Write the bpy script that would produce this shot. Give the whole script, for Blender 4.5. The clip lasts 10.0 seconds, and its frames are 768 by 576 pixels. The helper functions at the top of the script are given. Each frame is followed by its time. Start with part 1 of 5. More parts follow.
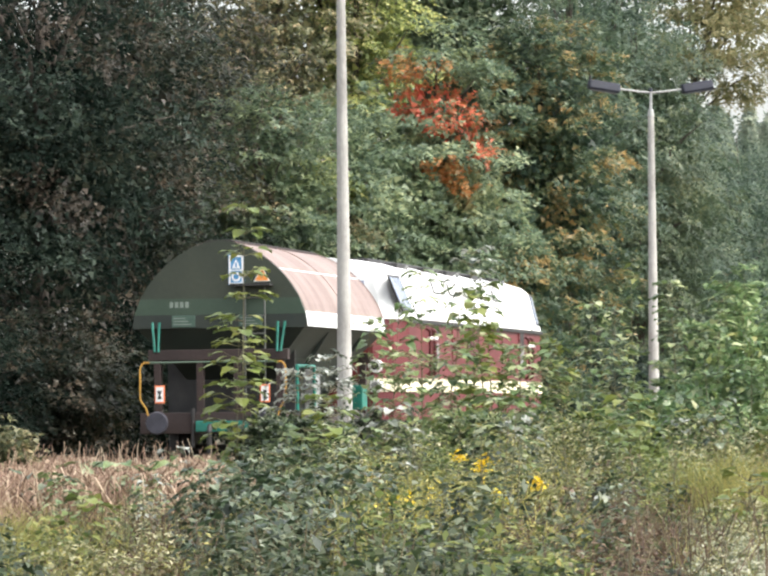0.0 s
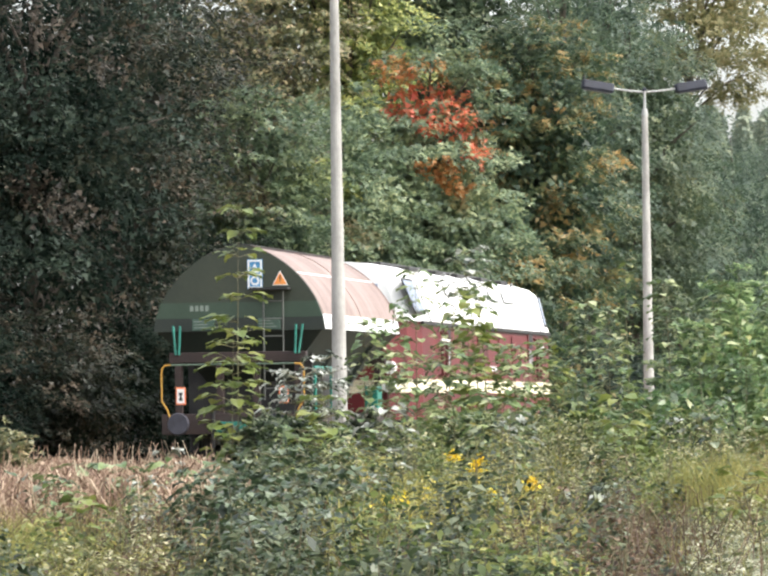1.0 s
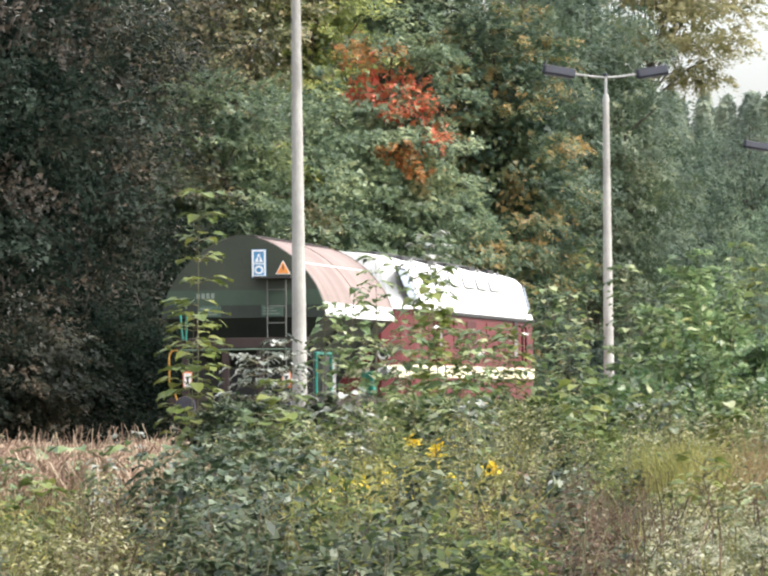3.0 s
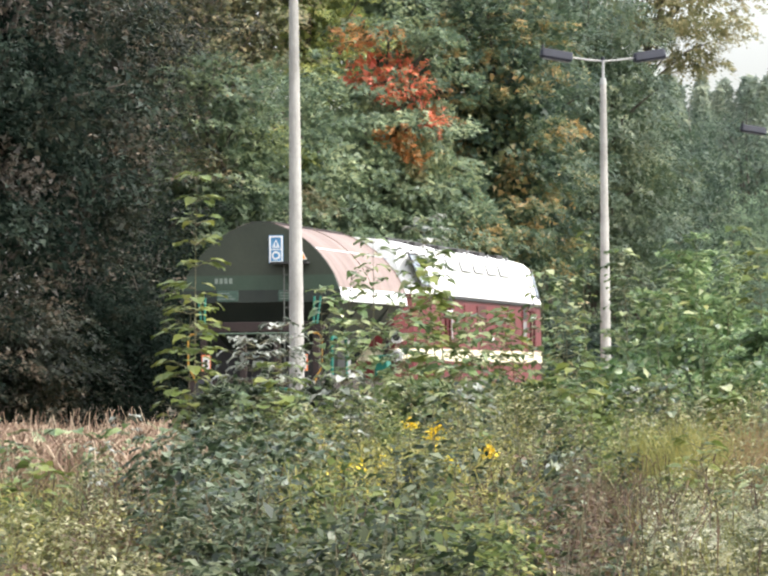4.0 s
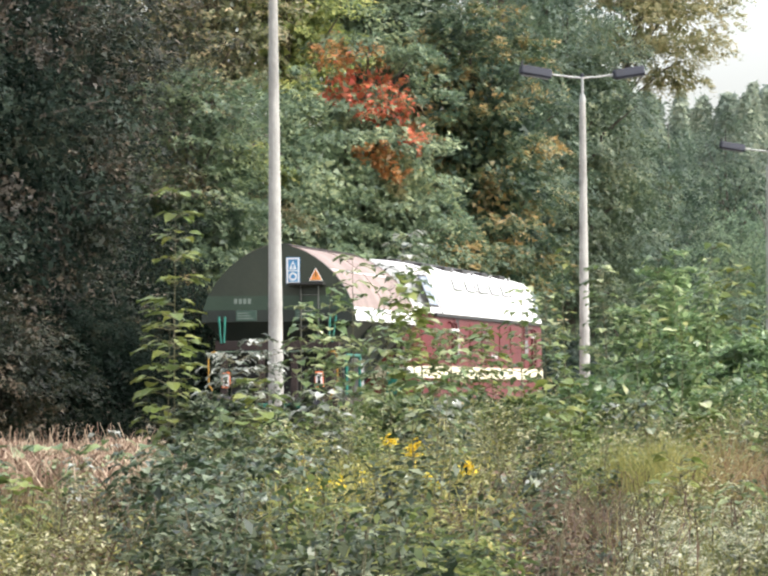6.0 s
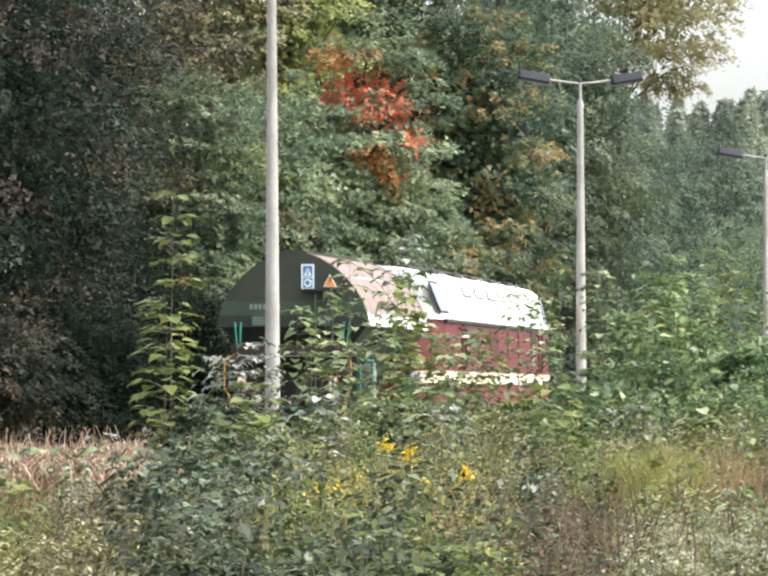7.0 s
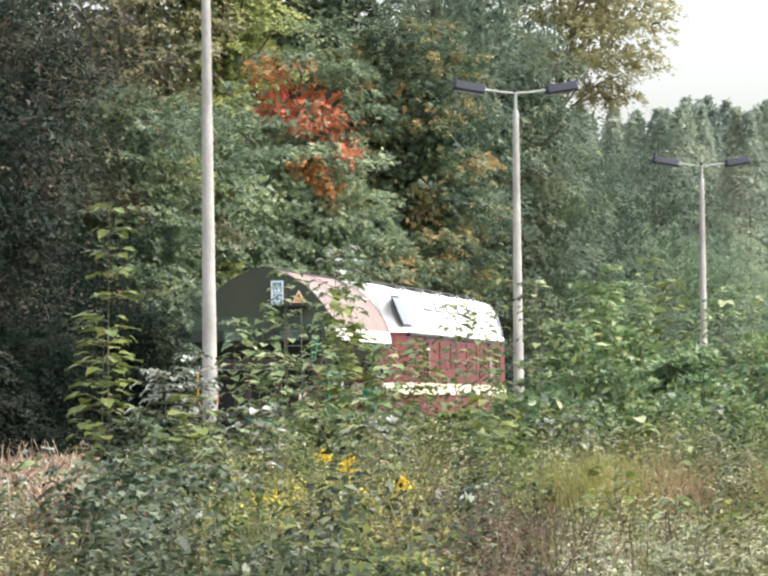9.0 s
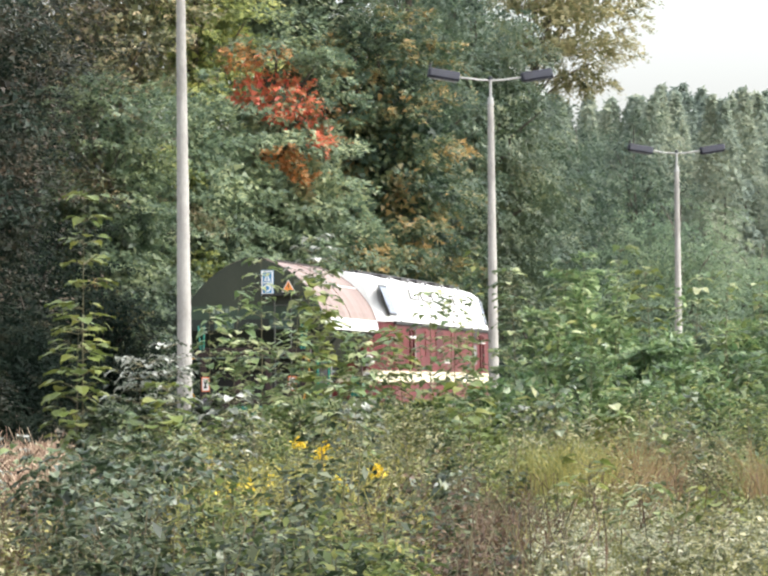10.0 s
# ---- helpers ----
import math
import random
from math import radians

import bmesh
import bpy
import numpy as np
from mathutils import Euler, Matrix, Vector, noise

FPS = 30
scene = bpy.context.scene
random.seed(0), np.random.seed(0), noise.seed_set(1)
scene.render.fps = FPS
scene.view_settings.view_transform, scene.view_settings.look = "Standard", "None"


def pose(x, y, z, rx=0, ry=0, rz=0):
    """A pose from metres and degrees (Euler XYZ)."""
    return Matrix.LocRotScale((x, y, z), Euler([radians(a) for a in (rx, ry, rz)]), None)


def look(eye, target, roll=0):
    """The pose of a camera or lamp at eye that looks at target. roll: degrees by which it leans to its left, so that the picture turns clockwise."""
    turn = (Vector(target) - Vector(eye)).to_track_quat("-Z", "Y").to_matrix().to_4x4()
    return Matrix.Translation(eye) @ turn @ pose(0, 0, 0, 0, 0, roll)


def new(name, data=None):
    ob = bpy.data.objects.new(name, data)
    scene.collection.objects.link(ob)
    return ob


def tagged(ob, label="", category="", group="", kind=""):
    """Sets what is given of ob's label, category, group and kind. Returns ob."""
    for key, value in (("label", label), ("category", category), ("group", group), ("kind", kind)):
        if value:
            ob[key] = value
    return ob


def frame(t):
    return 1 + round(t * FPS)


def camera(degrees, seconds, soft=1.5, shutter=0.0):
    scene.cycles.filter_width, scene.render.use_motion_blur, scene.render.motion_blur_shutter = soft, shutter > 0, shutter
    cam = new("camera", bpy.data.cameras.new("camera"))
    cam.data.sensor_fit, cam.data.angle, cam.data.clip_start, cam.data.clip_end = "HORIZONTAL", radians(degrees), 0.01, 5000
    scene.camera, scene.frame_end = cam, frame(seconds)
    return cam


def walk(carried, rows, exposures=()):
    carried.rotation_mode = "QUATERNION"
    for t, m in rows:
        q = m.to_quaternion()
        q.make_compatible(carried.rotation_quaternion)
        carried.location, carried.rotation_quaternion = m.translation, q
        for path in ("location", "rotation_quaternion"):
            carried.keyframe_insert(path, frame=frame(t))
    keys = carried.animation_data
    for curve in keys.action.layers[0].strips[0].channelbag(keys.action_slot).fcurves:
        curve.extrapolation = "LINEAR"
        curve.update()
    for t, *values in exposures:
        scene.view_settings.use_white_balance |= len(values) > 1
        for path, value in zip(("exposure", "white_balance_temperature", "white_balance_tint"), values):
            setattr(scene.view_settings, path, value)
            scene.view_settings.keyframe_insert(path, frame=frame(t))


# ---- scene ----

# ---- camera: held in the hand beside the line, long lens, panning slowly ----
EYE = (0.0, 0.0, 1.22)
cam = camera(8.79, 10.0, soft=2.5)
PAN = [  # seconds, aim at 100 m (x, z), roll, sway of the hand (x, z)
    (0, 0.019, 3.747, -0.58, 0.006, 0.005), (0.5, 0.002, 3.560, -0.66, 0.009, 0.003), (1, 0.129, 3.758, -0.82, 0.012, -0.001),
    (1.5, 0.390, 3.766, -0.88, 0.022, 0.004), (2, 1.030, 3.596, -0.64, 0.015, 0.001), (2.5, 1.016, 3.511, -0.68, 0.023, 0.002),
    (3, 0.917, 3.435, -0.59, 0.014, 0.002), (4.5, 0.989, 3.019, -0.49, 0.000, -0.003), (5, 1.132, 3.281, -0.60, -0.005, 0.000),
    (5.5, 1.362, 3.397, -0.56, -0.001, -0.007), (7, 1.455, 3.514, -0.15, -0.019, 0.001), (7.5, 1.862, 3.622, 0.03, -0.027, 0.003),
    (8, 1.979, 3.776, 0.10, -0.025, 0.001), (8.5, 2.203, 3.842, -0.39, -0.009, 0.003), (9, 2.721, 3.728, -0.64, -0.006, -0.005),
    (9.5, 3.101, 3.572, -0.60, -0.011, -0.003), (10, 3.221, 3.473, -0.65, 0.002, -0.006)]
walk(cam, [(t, look((EYE[0] + dx, EYE[1], EYE[2] + dz), (x, 100, z), roll)) for t, x, z, roll, dx, dz in PAN], exposures=[(0, 0.0), (10, 0.0)])

# ---- light: bright overcast, the sky open to the right ----
world = bpy.data.worlds.new("world")
scene.world = world
world.use_nodes = True
wn = world.node_tree.nodes
sky = wn.new("ShaderNodeTexSky")
sky.sky_type, sky.sun_disc = "NISHITA", False
sky.sun_elevation, sky.sun_rotation = radians(48), radians(106)
sky.air_density, sky.dust_density = 1.0, 4.0
pale = wn.new("ShaderNodeHueSaturation")
pale.inputs["Saturation"].default_value = 0.3
world.node_tree.links.new(sky.outputs[0], pale.inputs["Color"])
world.node_tree.links.new(pale.outputs[0], wn["Background"].inputs[0])
wn["Background"].inputs[1].default_value = 0.47
sun = new("sun", bpy.data.lights.new("sun", "SUN"))
sun.data.energy, sun.data.angle, sun.data.color = 2.1, radians(35), (1.0, 0.96, 0.9)
sun.matrix_world = look((50, -14, 58), (0, 0, 0))


# ---- materials ----
def nodes(name):
    m = bpy.data.materials.new(name)
    m.use_nodes = True
    return m, m.node_tree.nodes, m.node_tree.links, m.node_tree.nodes["Principled BSDF"]


def ramp(ns, cols, mode="LINEAR"):
    r = ns.new("ShaderNodeValToRGB")
    r.color_ramp.interpolation = mode
    el = r.color_ramp.elements
    while len(el) < len(cols):
        el.new(0.5)
    for i, c in enumerate(cols):
        el[i].position = i / max(1, len(cols) - 1) if mode == "LINEAR" else i / len(cols)
        el[i].color = (*c, 1)
    return r


def leaf_mat(name, cols, glow=0.42, rough=0.45, patch=0.6, scale=0.8, spec=0.5, speck=1.0):
    """Leaves: colour by the leaf, shifted in patches over the plant; some light comes through."""
    m, ns, ln, p = nodes(name)
    geo = ns.new("ShaderNodeNewGeometry")
    tex = ns.new("ShaderNodeTexCoord")
    big = ns.new("ShaderNodeTexNoise")
    big.inputs["Scale"].default_value = scale
    big.inputs["Detail"].default_value = 3
    ln.new(tex.outputs["Object"], big.inputs["Vector"])
    mix = ns.new("ShaderNodeMath")
    mix.operation = "MULTIPLY_ADD"
    mix.inputs[1].default_value = patch * 3
    mix.inputs[2].default_value = -patch * 1.5 + 0.5 * (1 - speck)
    ln.new(big.outputs[0], mix.inputs[0])
    add = ns.new("ShaderNodeMath")
    add.use_clamp = True
    ln.new(mix.outputs[0], add.inputs[0])
    one = ns.new("ShaderNodeMath")
    one.operation = "MULTIPLY"
    one.inputs[1].default_value = speck
    ln.new(geo.outputs["Random Per Island"], one.inputs[0])
    ln.new(one.outputs[0], add.inputs[1])
    col = ramp(ns, cols)
    ln.new(add.outputs[0], col.inputs[0])
    p.inputs["Roughness"].default_value = rough
    p.inputs["Specular IOR Level"].default_value = spec
    ln.new(col.outputs[0], p.inputs["Base Color"])
    tr = ns.new("ShaderNodeBsdfTranslucent")
    ln.new(col.outputs[0], tr.inputs[0])
    ms = ns.new("ShaderNodeMixShader")
    ms.inputs[0].default_value = glow
    ln.new(p.outputs[0], ms.inputs[1])
    ln.new(tr.outputs[0], ms.inputs[2])
    ln.new(ms.outputs[0], ns["Material Output"].inputs[0])
    return m


def leaf_one(name, cols, rough=0.4):
    """Leaves that are objects of their own: colour by the object."""
    m, ns, ln, p = nodes(name)
    info = ns.new("ShaderNodeObjectInfo")
    col = ramp(ns, cols)
    ln.new(info.outputs["Random"], col.inputs[0])
    ln.new(col.outputs[0], p.inputs["Base Color"])
    p.inputs["Roughness"].default_value = rough
    p.inputs["Specular IOR Level"].default_value = 0.8
    tr = ns.new("ShaderNodeBsdfTranslucent")
    ln.new(col.outputs[0], tr.inputs[0])
    ms = ns.new("ShaderNodeMixShader")
    ms.inputs[0].default_value = 0.3
    ln.new(p.outputs[0], ms.inputs[1])
    ln.new(tr.outputs[0], ms.inputs[2])
    ln.new(ms.outputs[0], ns["Material Output"].inputs[0])
    return m


def surface(name, a, b, scale=3.0, rough=0.6, metal=0.0, bump=0.1, stretch=(1, 1, 1), fine=12.0):
    """A worn surface: two colours in stains, fine grain as relief."""
    m, ns, ln, p = nodes(name)
    tex = ns.new("ShaderNodeTexCoord")
    mp = ns.new("ShaderNodeMapping")
    mp.inputs["Scale"].default_value = stretch
    ln.new(tex.outputs["Object"], mp.inputs[0])
    n1, n2 = ns.new("ShaderNodeTexNoise"), ns.new("ShaderNodeTexNoise")
    n1.inputs["Scale"].default_value, n2.inputs["Scale"].default_value = scale, scale * fine
    n1.inputs["Detail"].default_value = n2.inputs["Detail"].default_value = 5
    ln.new(mp.outputs[0], n1.inputs[0])
    ln.new(mp.outputs[0], n2.inputs[0])
    mm = ns.new("ShaderNodeMath")
    mm.operation = "MULTIPLY_ADD"
    mm.inputs[1].default_value = 0.35
    ln.new(n2.outputs[0], mm.inputs[0])
    ln.new(n1.outputs[0], mm.inputs[2])
    r = ramp(ns, [a, b])
    r.color_ramp.elements[0].position, r.color_ramp.elements[1].position = 0.5, 0.85
    ln.new(mm.outputs[0], r.inputs[0])
    ln.new(r.outputs[0], p.inputs["Base Color"])
    p.inputs["Roughness"].default_value, p.inputs["Metallic"].default_value = rough, metal
    bp = ns.new("ShaderNodeBump")
    bp.inputs["Strength"].default_value, bp.inputs["Distance"].default_value = bump, 0.02
    ln.new(n2.outputs[0], bp.inputs["Height"])
    ln.new(bp.outputs[0], p.inputs["Normal"])
    return m


M_GROUND = surface("soil", (0.07, 0.06, 0.035), (0.12, 0.10, 0.055), 0.8, 0.95, bump=0.6)
M_BALLAST = surface("ballast", (0.10, 0.09, 0.08), (0.22, 0.20, 0.18), 4.0, 0.95, bump=1.0)
M_BARK = surface("bark", (0.05, 0.04, 0.03), (0.14, 0.12, 0.10), 3.0, 0.9, bump=0.8, stretch=(1, 1, 0.2))
M_STEM = surface("green_stem", (0.10, 0.09, 0.05), (0.16, 0.15, 0.08), 5.0, 0.7)
M_CONCRETE = surface("cast_concrete", (0.265, 0.255, 0.235), (0.44, 0.425, 0.395), 2.5, 0.85, bump=0.3, stretch=(1, 1, 0.4))
M_STEEL = surface("grey_paint", (0.30, 0.31, 0.30), (0.42, 0.42, 0.40), 4.0, 0.5)
M_LAMP = surface("dark_lamp_shell", (0.005, 0.007, 0.016), (0.010, 0.013, 0.027), 4.0, 0.6)
M_LAMPGLASS = surface("dark_lamp_cover", (0.05, 0.052, 0.06), (0.09, 0.09, 0.10), 4.0, 0.4)
M_WGREEN = surface("olive_paint", (0.024, 0.032, 0.02), (0.038, 0.046, 0.029), 1.2, 0.5, bump=0.1)
M_WBAND = surface("green_paint", (0.03, 0.055, 0.034), (0.042, 0.07, 0.045), 1.5, 0.5, bump=0.1)
# Wagon green darkened: shade of the down-facing slopes is in the colour.
M_WDARK = surface("shade_dark_green_paint", (0.014, 0.021, 0.016), (0.024, 0.032, 0.024), 1.5, 0.6, bump=0.1)
# Brown frame paint, darkened to take in the shadow under the wagon body.
M_RUST = surface("brown_frame_paint", (0.024, 0.015, 0.013), (0.044, 0.028, 0.024), 2.0, 0.75, bump=0.3)
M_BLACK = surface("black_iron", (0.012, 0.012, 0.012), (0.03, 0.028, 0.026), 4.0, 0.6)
M_ROOF = surface("rust_stained_roof", (0.18, 0.127, 0.11), (0.28, 0.21, 0.185), 0.9, 0.6, bump=0.15, stretch=(0.6, 2.5, 0.6))
M_ROOFEDGE = surface("aluminium_sheet", (0.72, 0.73, 0.72), (0.85, 0.86, 0.85), 1.5, 0.45, metal=0.0, bump=0.05)
M_TURQ = surface("turquoise_paint", (0.008, 0.11, 0.078), (0.015, 0.19, 0.14), 5.0, 0.45)
M_SIGNORANGE = surface("orange_sign", (0.80, 0.26, 0.05), (0.85, 0.33, 0.08), 6.0, 0.5)
M_RAILPAINT = surface("dull_green_rail_paint", (0.06, 0.09, 0.065), (0.10, 0.14, 0.10), 6.0, 0.5)
M_YELLOW = surface("yellow_paint", (0.38, 0.20, 0.03), (0.50, 0.28, 0.045), 6.0, 0.5)
M_ORANGE = surface("orange_board", (0.75, 0.17, 0.06), (0.85, 0.25, 0.09), 6.0, 0.5)
M_WHITE = surface("white_paint", (0.74, 0.74, 0.72), (0.84, 0.84, 0.82), 3.0, 0.5)
M_BLUE = surface("blue_sign", (0.06, 0.22, 0.42), (0.10, 0.30, 0.52), 6.0, 0.4)
M_BUFFER = surface("worn_buffer_steel", (0.035, 0.035, 0.045), (0.06, 0.06, 0.075), 5.0, 0.45, metal=0.3)
M_CHALK = surface("dull_lettering", (0.14, 0.18, 0.15), (0.22, 0.26, 0.22), 9.0, 0.7)
M_TAG = surface("pale_green_plate", (0.045, 0.085, 0.062), (0.07, 0.12, 0.09), 5.0, 0.6)
M_LRED = surface("red_loco_paint", (0.10, 0.011, 0.013), (0.14, 0.017, 0.018), 1.0, 0.5, bump=0.05)
M_LWHITE = surface("ivory_roof_paint", (0.76, 0.76, 0.73), (0.86, 0.86, 0.84), 0.8, 0.5, bump=0.06, stretch=(1, 0.3, 1))
M_CREAM = surface("cream_stripe", (0.70, 0.64, 0.44), (0.80, 0.75, 0.56), 2.0, 0.5)
M_DKRED = surface("dark_red_seam", (0.05, 0.008, 0.008), (0.09, 0.014, 0.014), 3.0, 0.6)
M_GREY = surface("grey_panel", (0.18, 0.18, 0.18), (0.28, 0.28, 0.27), 3.0, 0.5)
M_LADDER = surface("grey_ladder_paint", (0.075, 0.08, 0.07), (0.12, 0.125, 0.11), 5.0, 0.5)
M_RAIL = surface("rusty_rail", (0.12, 0.06, 0.035), (0.20, 0.11, 0.07), 6.0, 0.7, metal=0.3)
M_SLEEPER = surface("weathered_sleeper", (0.12, 0.10, 0.08), (0.22, 0.20, 0.17), 3.0, 0.9, stretch=(0.3, 2, 1))
m_, ns_, ln_, p_ = nodes("sky_tinted_cab_glass")
# Blue-grey base colour stands for the sky reflected in the panes.
p_.inputs["Base Color"].default_value = (0.20, 0.245, 0.34, 1)
p_.inputs["Roughness"].default_value = 0.06
p_.inputs["Specular IOR Level"].default_value = 0.9
M_GLASS = m_

# Dark leaves, deepened further: part of the wood's shade is in these colours.
L_DARK = leaf_mat("shade_dark_leaves", [(0.004, 0.008, 0.006), (0.008, 0.015, 0.011), (0.014, 0.025, 0.018), (0.027, 0.04, 0.028), (0.05, 0.055, 0.036)], rough=0.8, spec=0.1, patch=0.9, scale=0.9, speck=0.6)
# Browning leaves, likewise darkened for the shade inside the wood.
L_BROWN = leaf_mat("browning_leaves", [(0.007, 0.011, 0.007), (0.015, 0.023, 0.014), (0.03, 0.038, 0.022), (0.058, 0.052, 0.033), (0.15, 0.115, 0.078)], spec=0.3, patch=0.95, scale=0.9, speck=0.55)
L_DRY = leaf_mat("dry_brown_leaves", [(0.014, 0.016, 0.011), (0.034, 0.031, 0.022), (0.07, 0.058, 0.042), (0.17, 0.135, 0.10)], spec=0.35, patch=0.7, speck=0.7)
# Green leaves with the shade under the trees put into the colour.
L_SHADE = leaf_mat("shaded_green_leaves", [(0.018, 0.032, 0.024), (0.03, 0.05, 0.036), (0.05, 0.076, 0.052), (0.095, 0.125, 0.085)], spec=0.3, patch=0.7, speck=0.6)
L_OLIVE = leaf_mat("olive_brown_leaves", [(0.08, 0.095, 0.052), (0.145, 0.165, 0.083), (0.24, 0.235, 0.12), (0.46, 0.37, 0.21)])
L_GREEN = leaf_mat("green_leaves", [(0.055, 0.088, 0.055), (0.09, 0.136, 0.078), (0.148, 0.20, 0.106), (0.30, 0.345, 0.175)], patch=0.7, speck=0.7)
L_FRESH = leaf_mat("fresh_green_leaves", [(0.045, 0.07, 0.026), (0.085, 0.125, 0.042), (0.155, 0.205, 0.062), (0.36, 0.37, 0.13)], rough=0.38, spec=0.6)
L_FEATHER = leaf_mat("blue_green_leaves", [(0.07, 0.11, 0.072), (0.12, 0.175, 0.107), (0.205, 0.27, 0.15), (0.42, 0.46, 0.25)], patch=0.7, speck=0.7)
L_WARM = leaf_mat("warm_green_leaves", [(0.043, 0.072, 0.044), (0.07, 0.107, 0.06), (0.112, 0.15, 0.08), (0.23, 0.255, 0.135)], patch=0.7, speck=0.6, scale=0.6)
# Darker copy of the green leaves, shade put into the colour.
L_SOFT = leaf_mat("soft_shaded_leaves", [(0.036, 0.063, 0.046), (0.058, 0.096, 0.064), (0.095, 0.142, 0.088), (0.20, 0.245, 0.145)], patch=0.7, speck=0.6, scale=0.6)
L_LIME = leaf_mat("yellow_green_leaves", [(0.12, 0.155, 0.055), (0.20, 0.255, 0.085), (0.32, 0.37, 0.12), (0.52, 0.51, 0.17)])
L_OAK = leaf_mat("autumn_oak_leaves", [(0.033, 0.062, 0.041), (0.048, 0.085, 0.053), (0.065, 0.108, 0.062), (0.095, 0.14, 0.072), (0.15, 0.18, 0.082), (0.28, 0.25, 0.115), (0.42, 0.285, 0.115)], patch=1.0, scale=1.0, speck=0.45)
L_RED = leaf_mat("scarlet_leaves", [(0.22, 0.17, 0.07), (0.55, 0.20, 0.09), (0.62, 0.115, 0.075), (0.72, 0.19, 0.10)])
L_ORANGE = leaf_mat("orange_leaves", [(0.17, 0.17, 0.07), (0.40, 0.23, 0.085), (0.56, 0.23, 0.085), (0.66, 0.31, 0.11)])
L_YELLOW = leaf_mat("yellowing_leaves", [(0.13, 0.15, 0.08), (0.25, 0.26, 0.13), (0.39, 0.36, 0.19), (0.56, 0.49, 0.28)], glow=0.6, speck=0.7)
# Far foliage: lighter than real leaves, the distance haze is in the colour.
L_FAR = leaf_mat("haze_pale_far_leaves", [(0.125, 0.185, 0.125), (0.165, 0.235, 0.15), (0.225, 0.30, 0.18), (0.33, 0.385, 0.235)], glow=0.5, scale=0.3, patch=0.8, rough=0.9, speck=0.6)
L_ROBINIA = leaf_mat("robinia_leaves", [(0.055, 0.105, 0.045), (0.115, 0.20, 0.08), (0.22, 0.32, 0.13), (0.48, 0.53, 0.29)], rough=0.35, spec=0.8, patch=0.7, speck=0.85)
# Nearer step of the same haze, again put into the leaf colour.
L_HAZE = leaf_mat("haze_pale_green_leaves", [(0.085, 0.125, 0.095), (0.115, 0.165, 0.115), (0.165, 0.22, 0.14), (0.27, 0.31, 0.19)], rough=0.8, speck=0.6)
L_SHRUB = leaf_mat("shrub_leaves", [(0.042, 0.07, 0.03), (0.082, 0.125, 0.048), (0.15, 0.205, 0.075), (0.42, 0.43, 0.24)], rough=0.35, spec=0.7)
# Pale weeds; the brightest entry also puts sky glints into the colour.
L_PALE = leaf_mat("pale_weed_leaves", [(0.035, 0.046, 0.018), (0.09, 0.10, 0.036), (0.22, 0.22, 0.085), (0.60, 0.57, 0.36)], rough=0.4, spec=0.6)
L_NETTLE = leaf_mat("nettle_leaves", [(0.012, 0.022, 0.011), (0.026, 0.044, 0.02), (0.058, 0.086, 0.036), (0.24, 0.27, 0.17)], rough=0.38, spec=0.6)
L_STRAW = leaf_mat("straw", [(0.13, 0.08, 0.055), (0.28, 0.18, 0.125), (0.42, 0.295, 0.205), (0.60, 0.48, 0.34)], glow=0.2, rough=0.7, patch=0.8)
L_GRASS = leaf_mat("yellow_green_grass", [(0.085, 0.10, 0.03), (0.165, 0.175, 0.05), (0.28, 0.27, 0.08), (0.46, 0.40, 0.13)], glow=0.25)
L_RUSSET = leaf_mat("russet_weeds", [(0.045, 0.03, 0.022), (0.095, 0.058, 0.04), (0.165, 0.105, 0.064), (0.18, 0.165, 0.09)], glow=0.2, rough=0.7)
L_PLUME = leaf_mat("rusty_plumes", [(0.13, 0.08, 0.045), (0.23, 0.145, 0.075), (0.32, 0.21, 0.105), (0.30, 0.26, 0.12)], glow=0.25, rough=0.7)
L_FLOWER = leaf_mat("yellow_florets", [(0.66, 0.47, 0.02), (0.8, 0.60, 0.03), (0.86, 0.68, 0.06)], glow=0.2)
L_WHITISH = leaf_mat("whitish_weed_leaves", [(0.07, 0.09, 0.045), (0.19, 0.21, 0.12), (0.42, 0.43, 0.30), (0.62, 0.61, 0.47)], rough=0.5)
# Wood on the skyline: strongest paling, haze put into the base colour.
L_WOOD = leaf_mat("haze_pale_wood_leaves", [(0.20, 0.25, 0.22), (0.245, 0.30, 0.25), (0.31, 0.36, 0.28), (0.43, 0.46, 0.34)], glow=0.5, scale=0.16, patch=0.9, rough=0.9, speck=0.5)
LO_YEL = leaf_one("yellow_green_leaf", [(0.08, 0.12, 0.03), (0.15, 0.20, 0.05), (0.27, 0.29, 0.07), (0.12, 0.18, 0.05)])
# Pale leaves; the whitest entries put the gloss of lit tiers into the colour.
LO_PALE = leaf_one("glint_pale_leaf", [(0.03, 0.045, 0.026), (0.14, 0.16, 0.12), (0.38, 0.40, 0.35), (0.52, 0.54, 0.48)], rough=0.25)
LO_DARK = leaf_one("dark_green_leaf", [(0.02, 0.036, 0.018), (0.04, 0.066, 0.032), (0.08, 0.12, 0.055), (0.24, 0.28, 0.18)], rough=0.3)
LO_BROAD = leaf_one("burdock_leaf", [(0.05, 0.085, 0.035), (0.09, 0.14, 0.05), (0.16, 0.21, 0.07), (0.30, 0.34, 0.19)], rough=0.4)
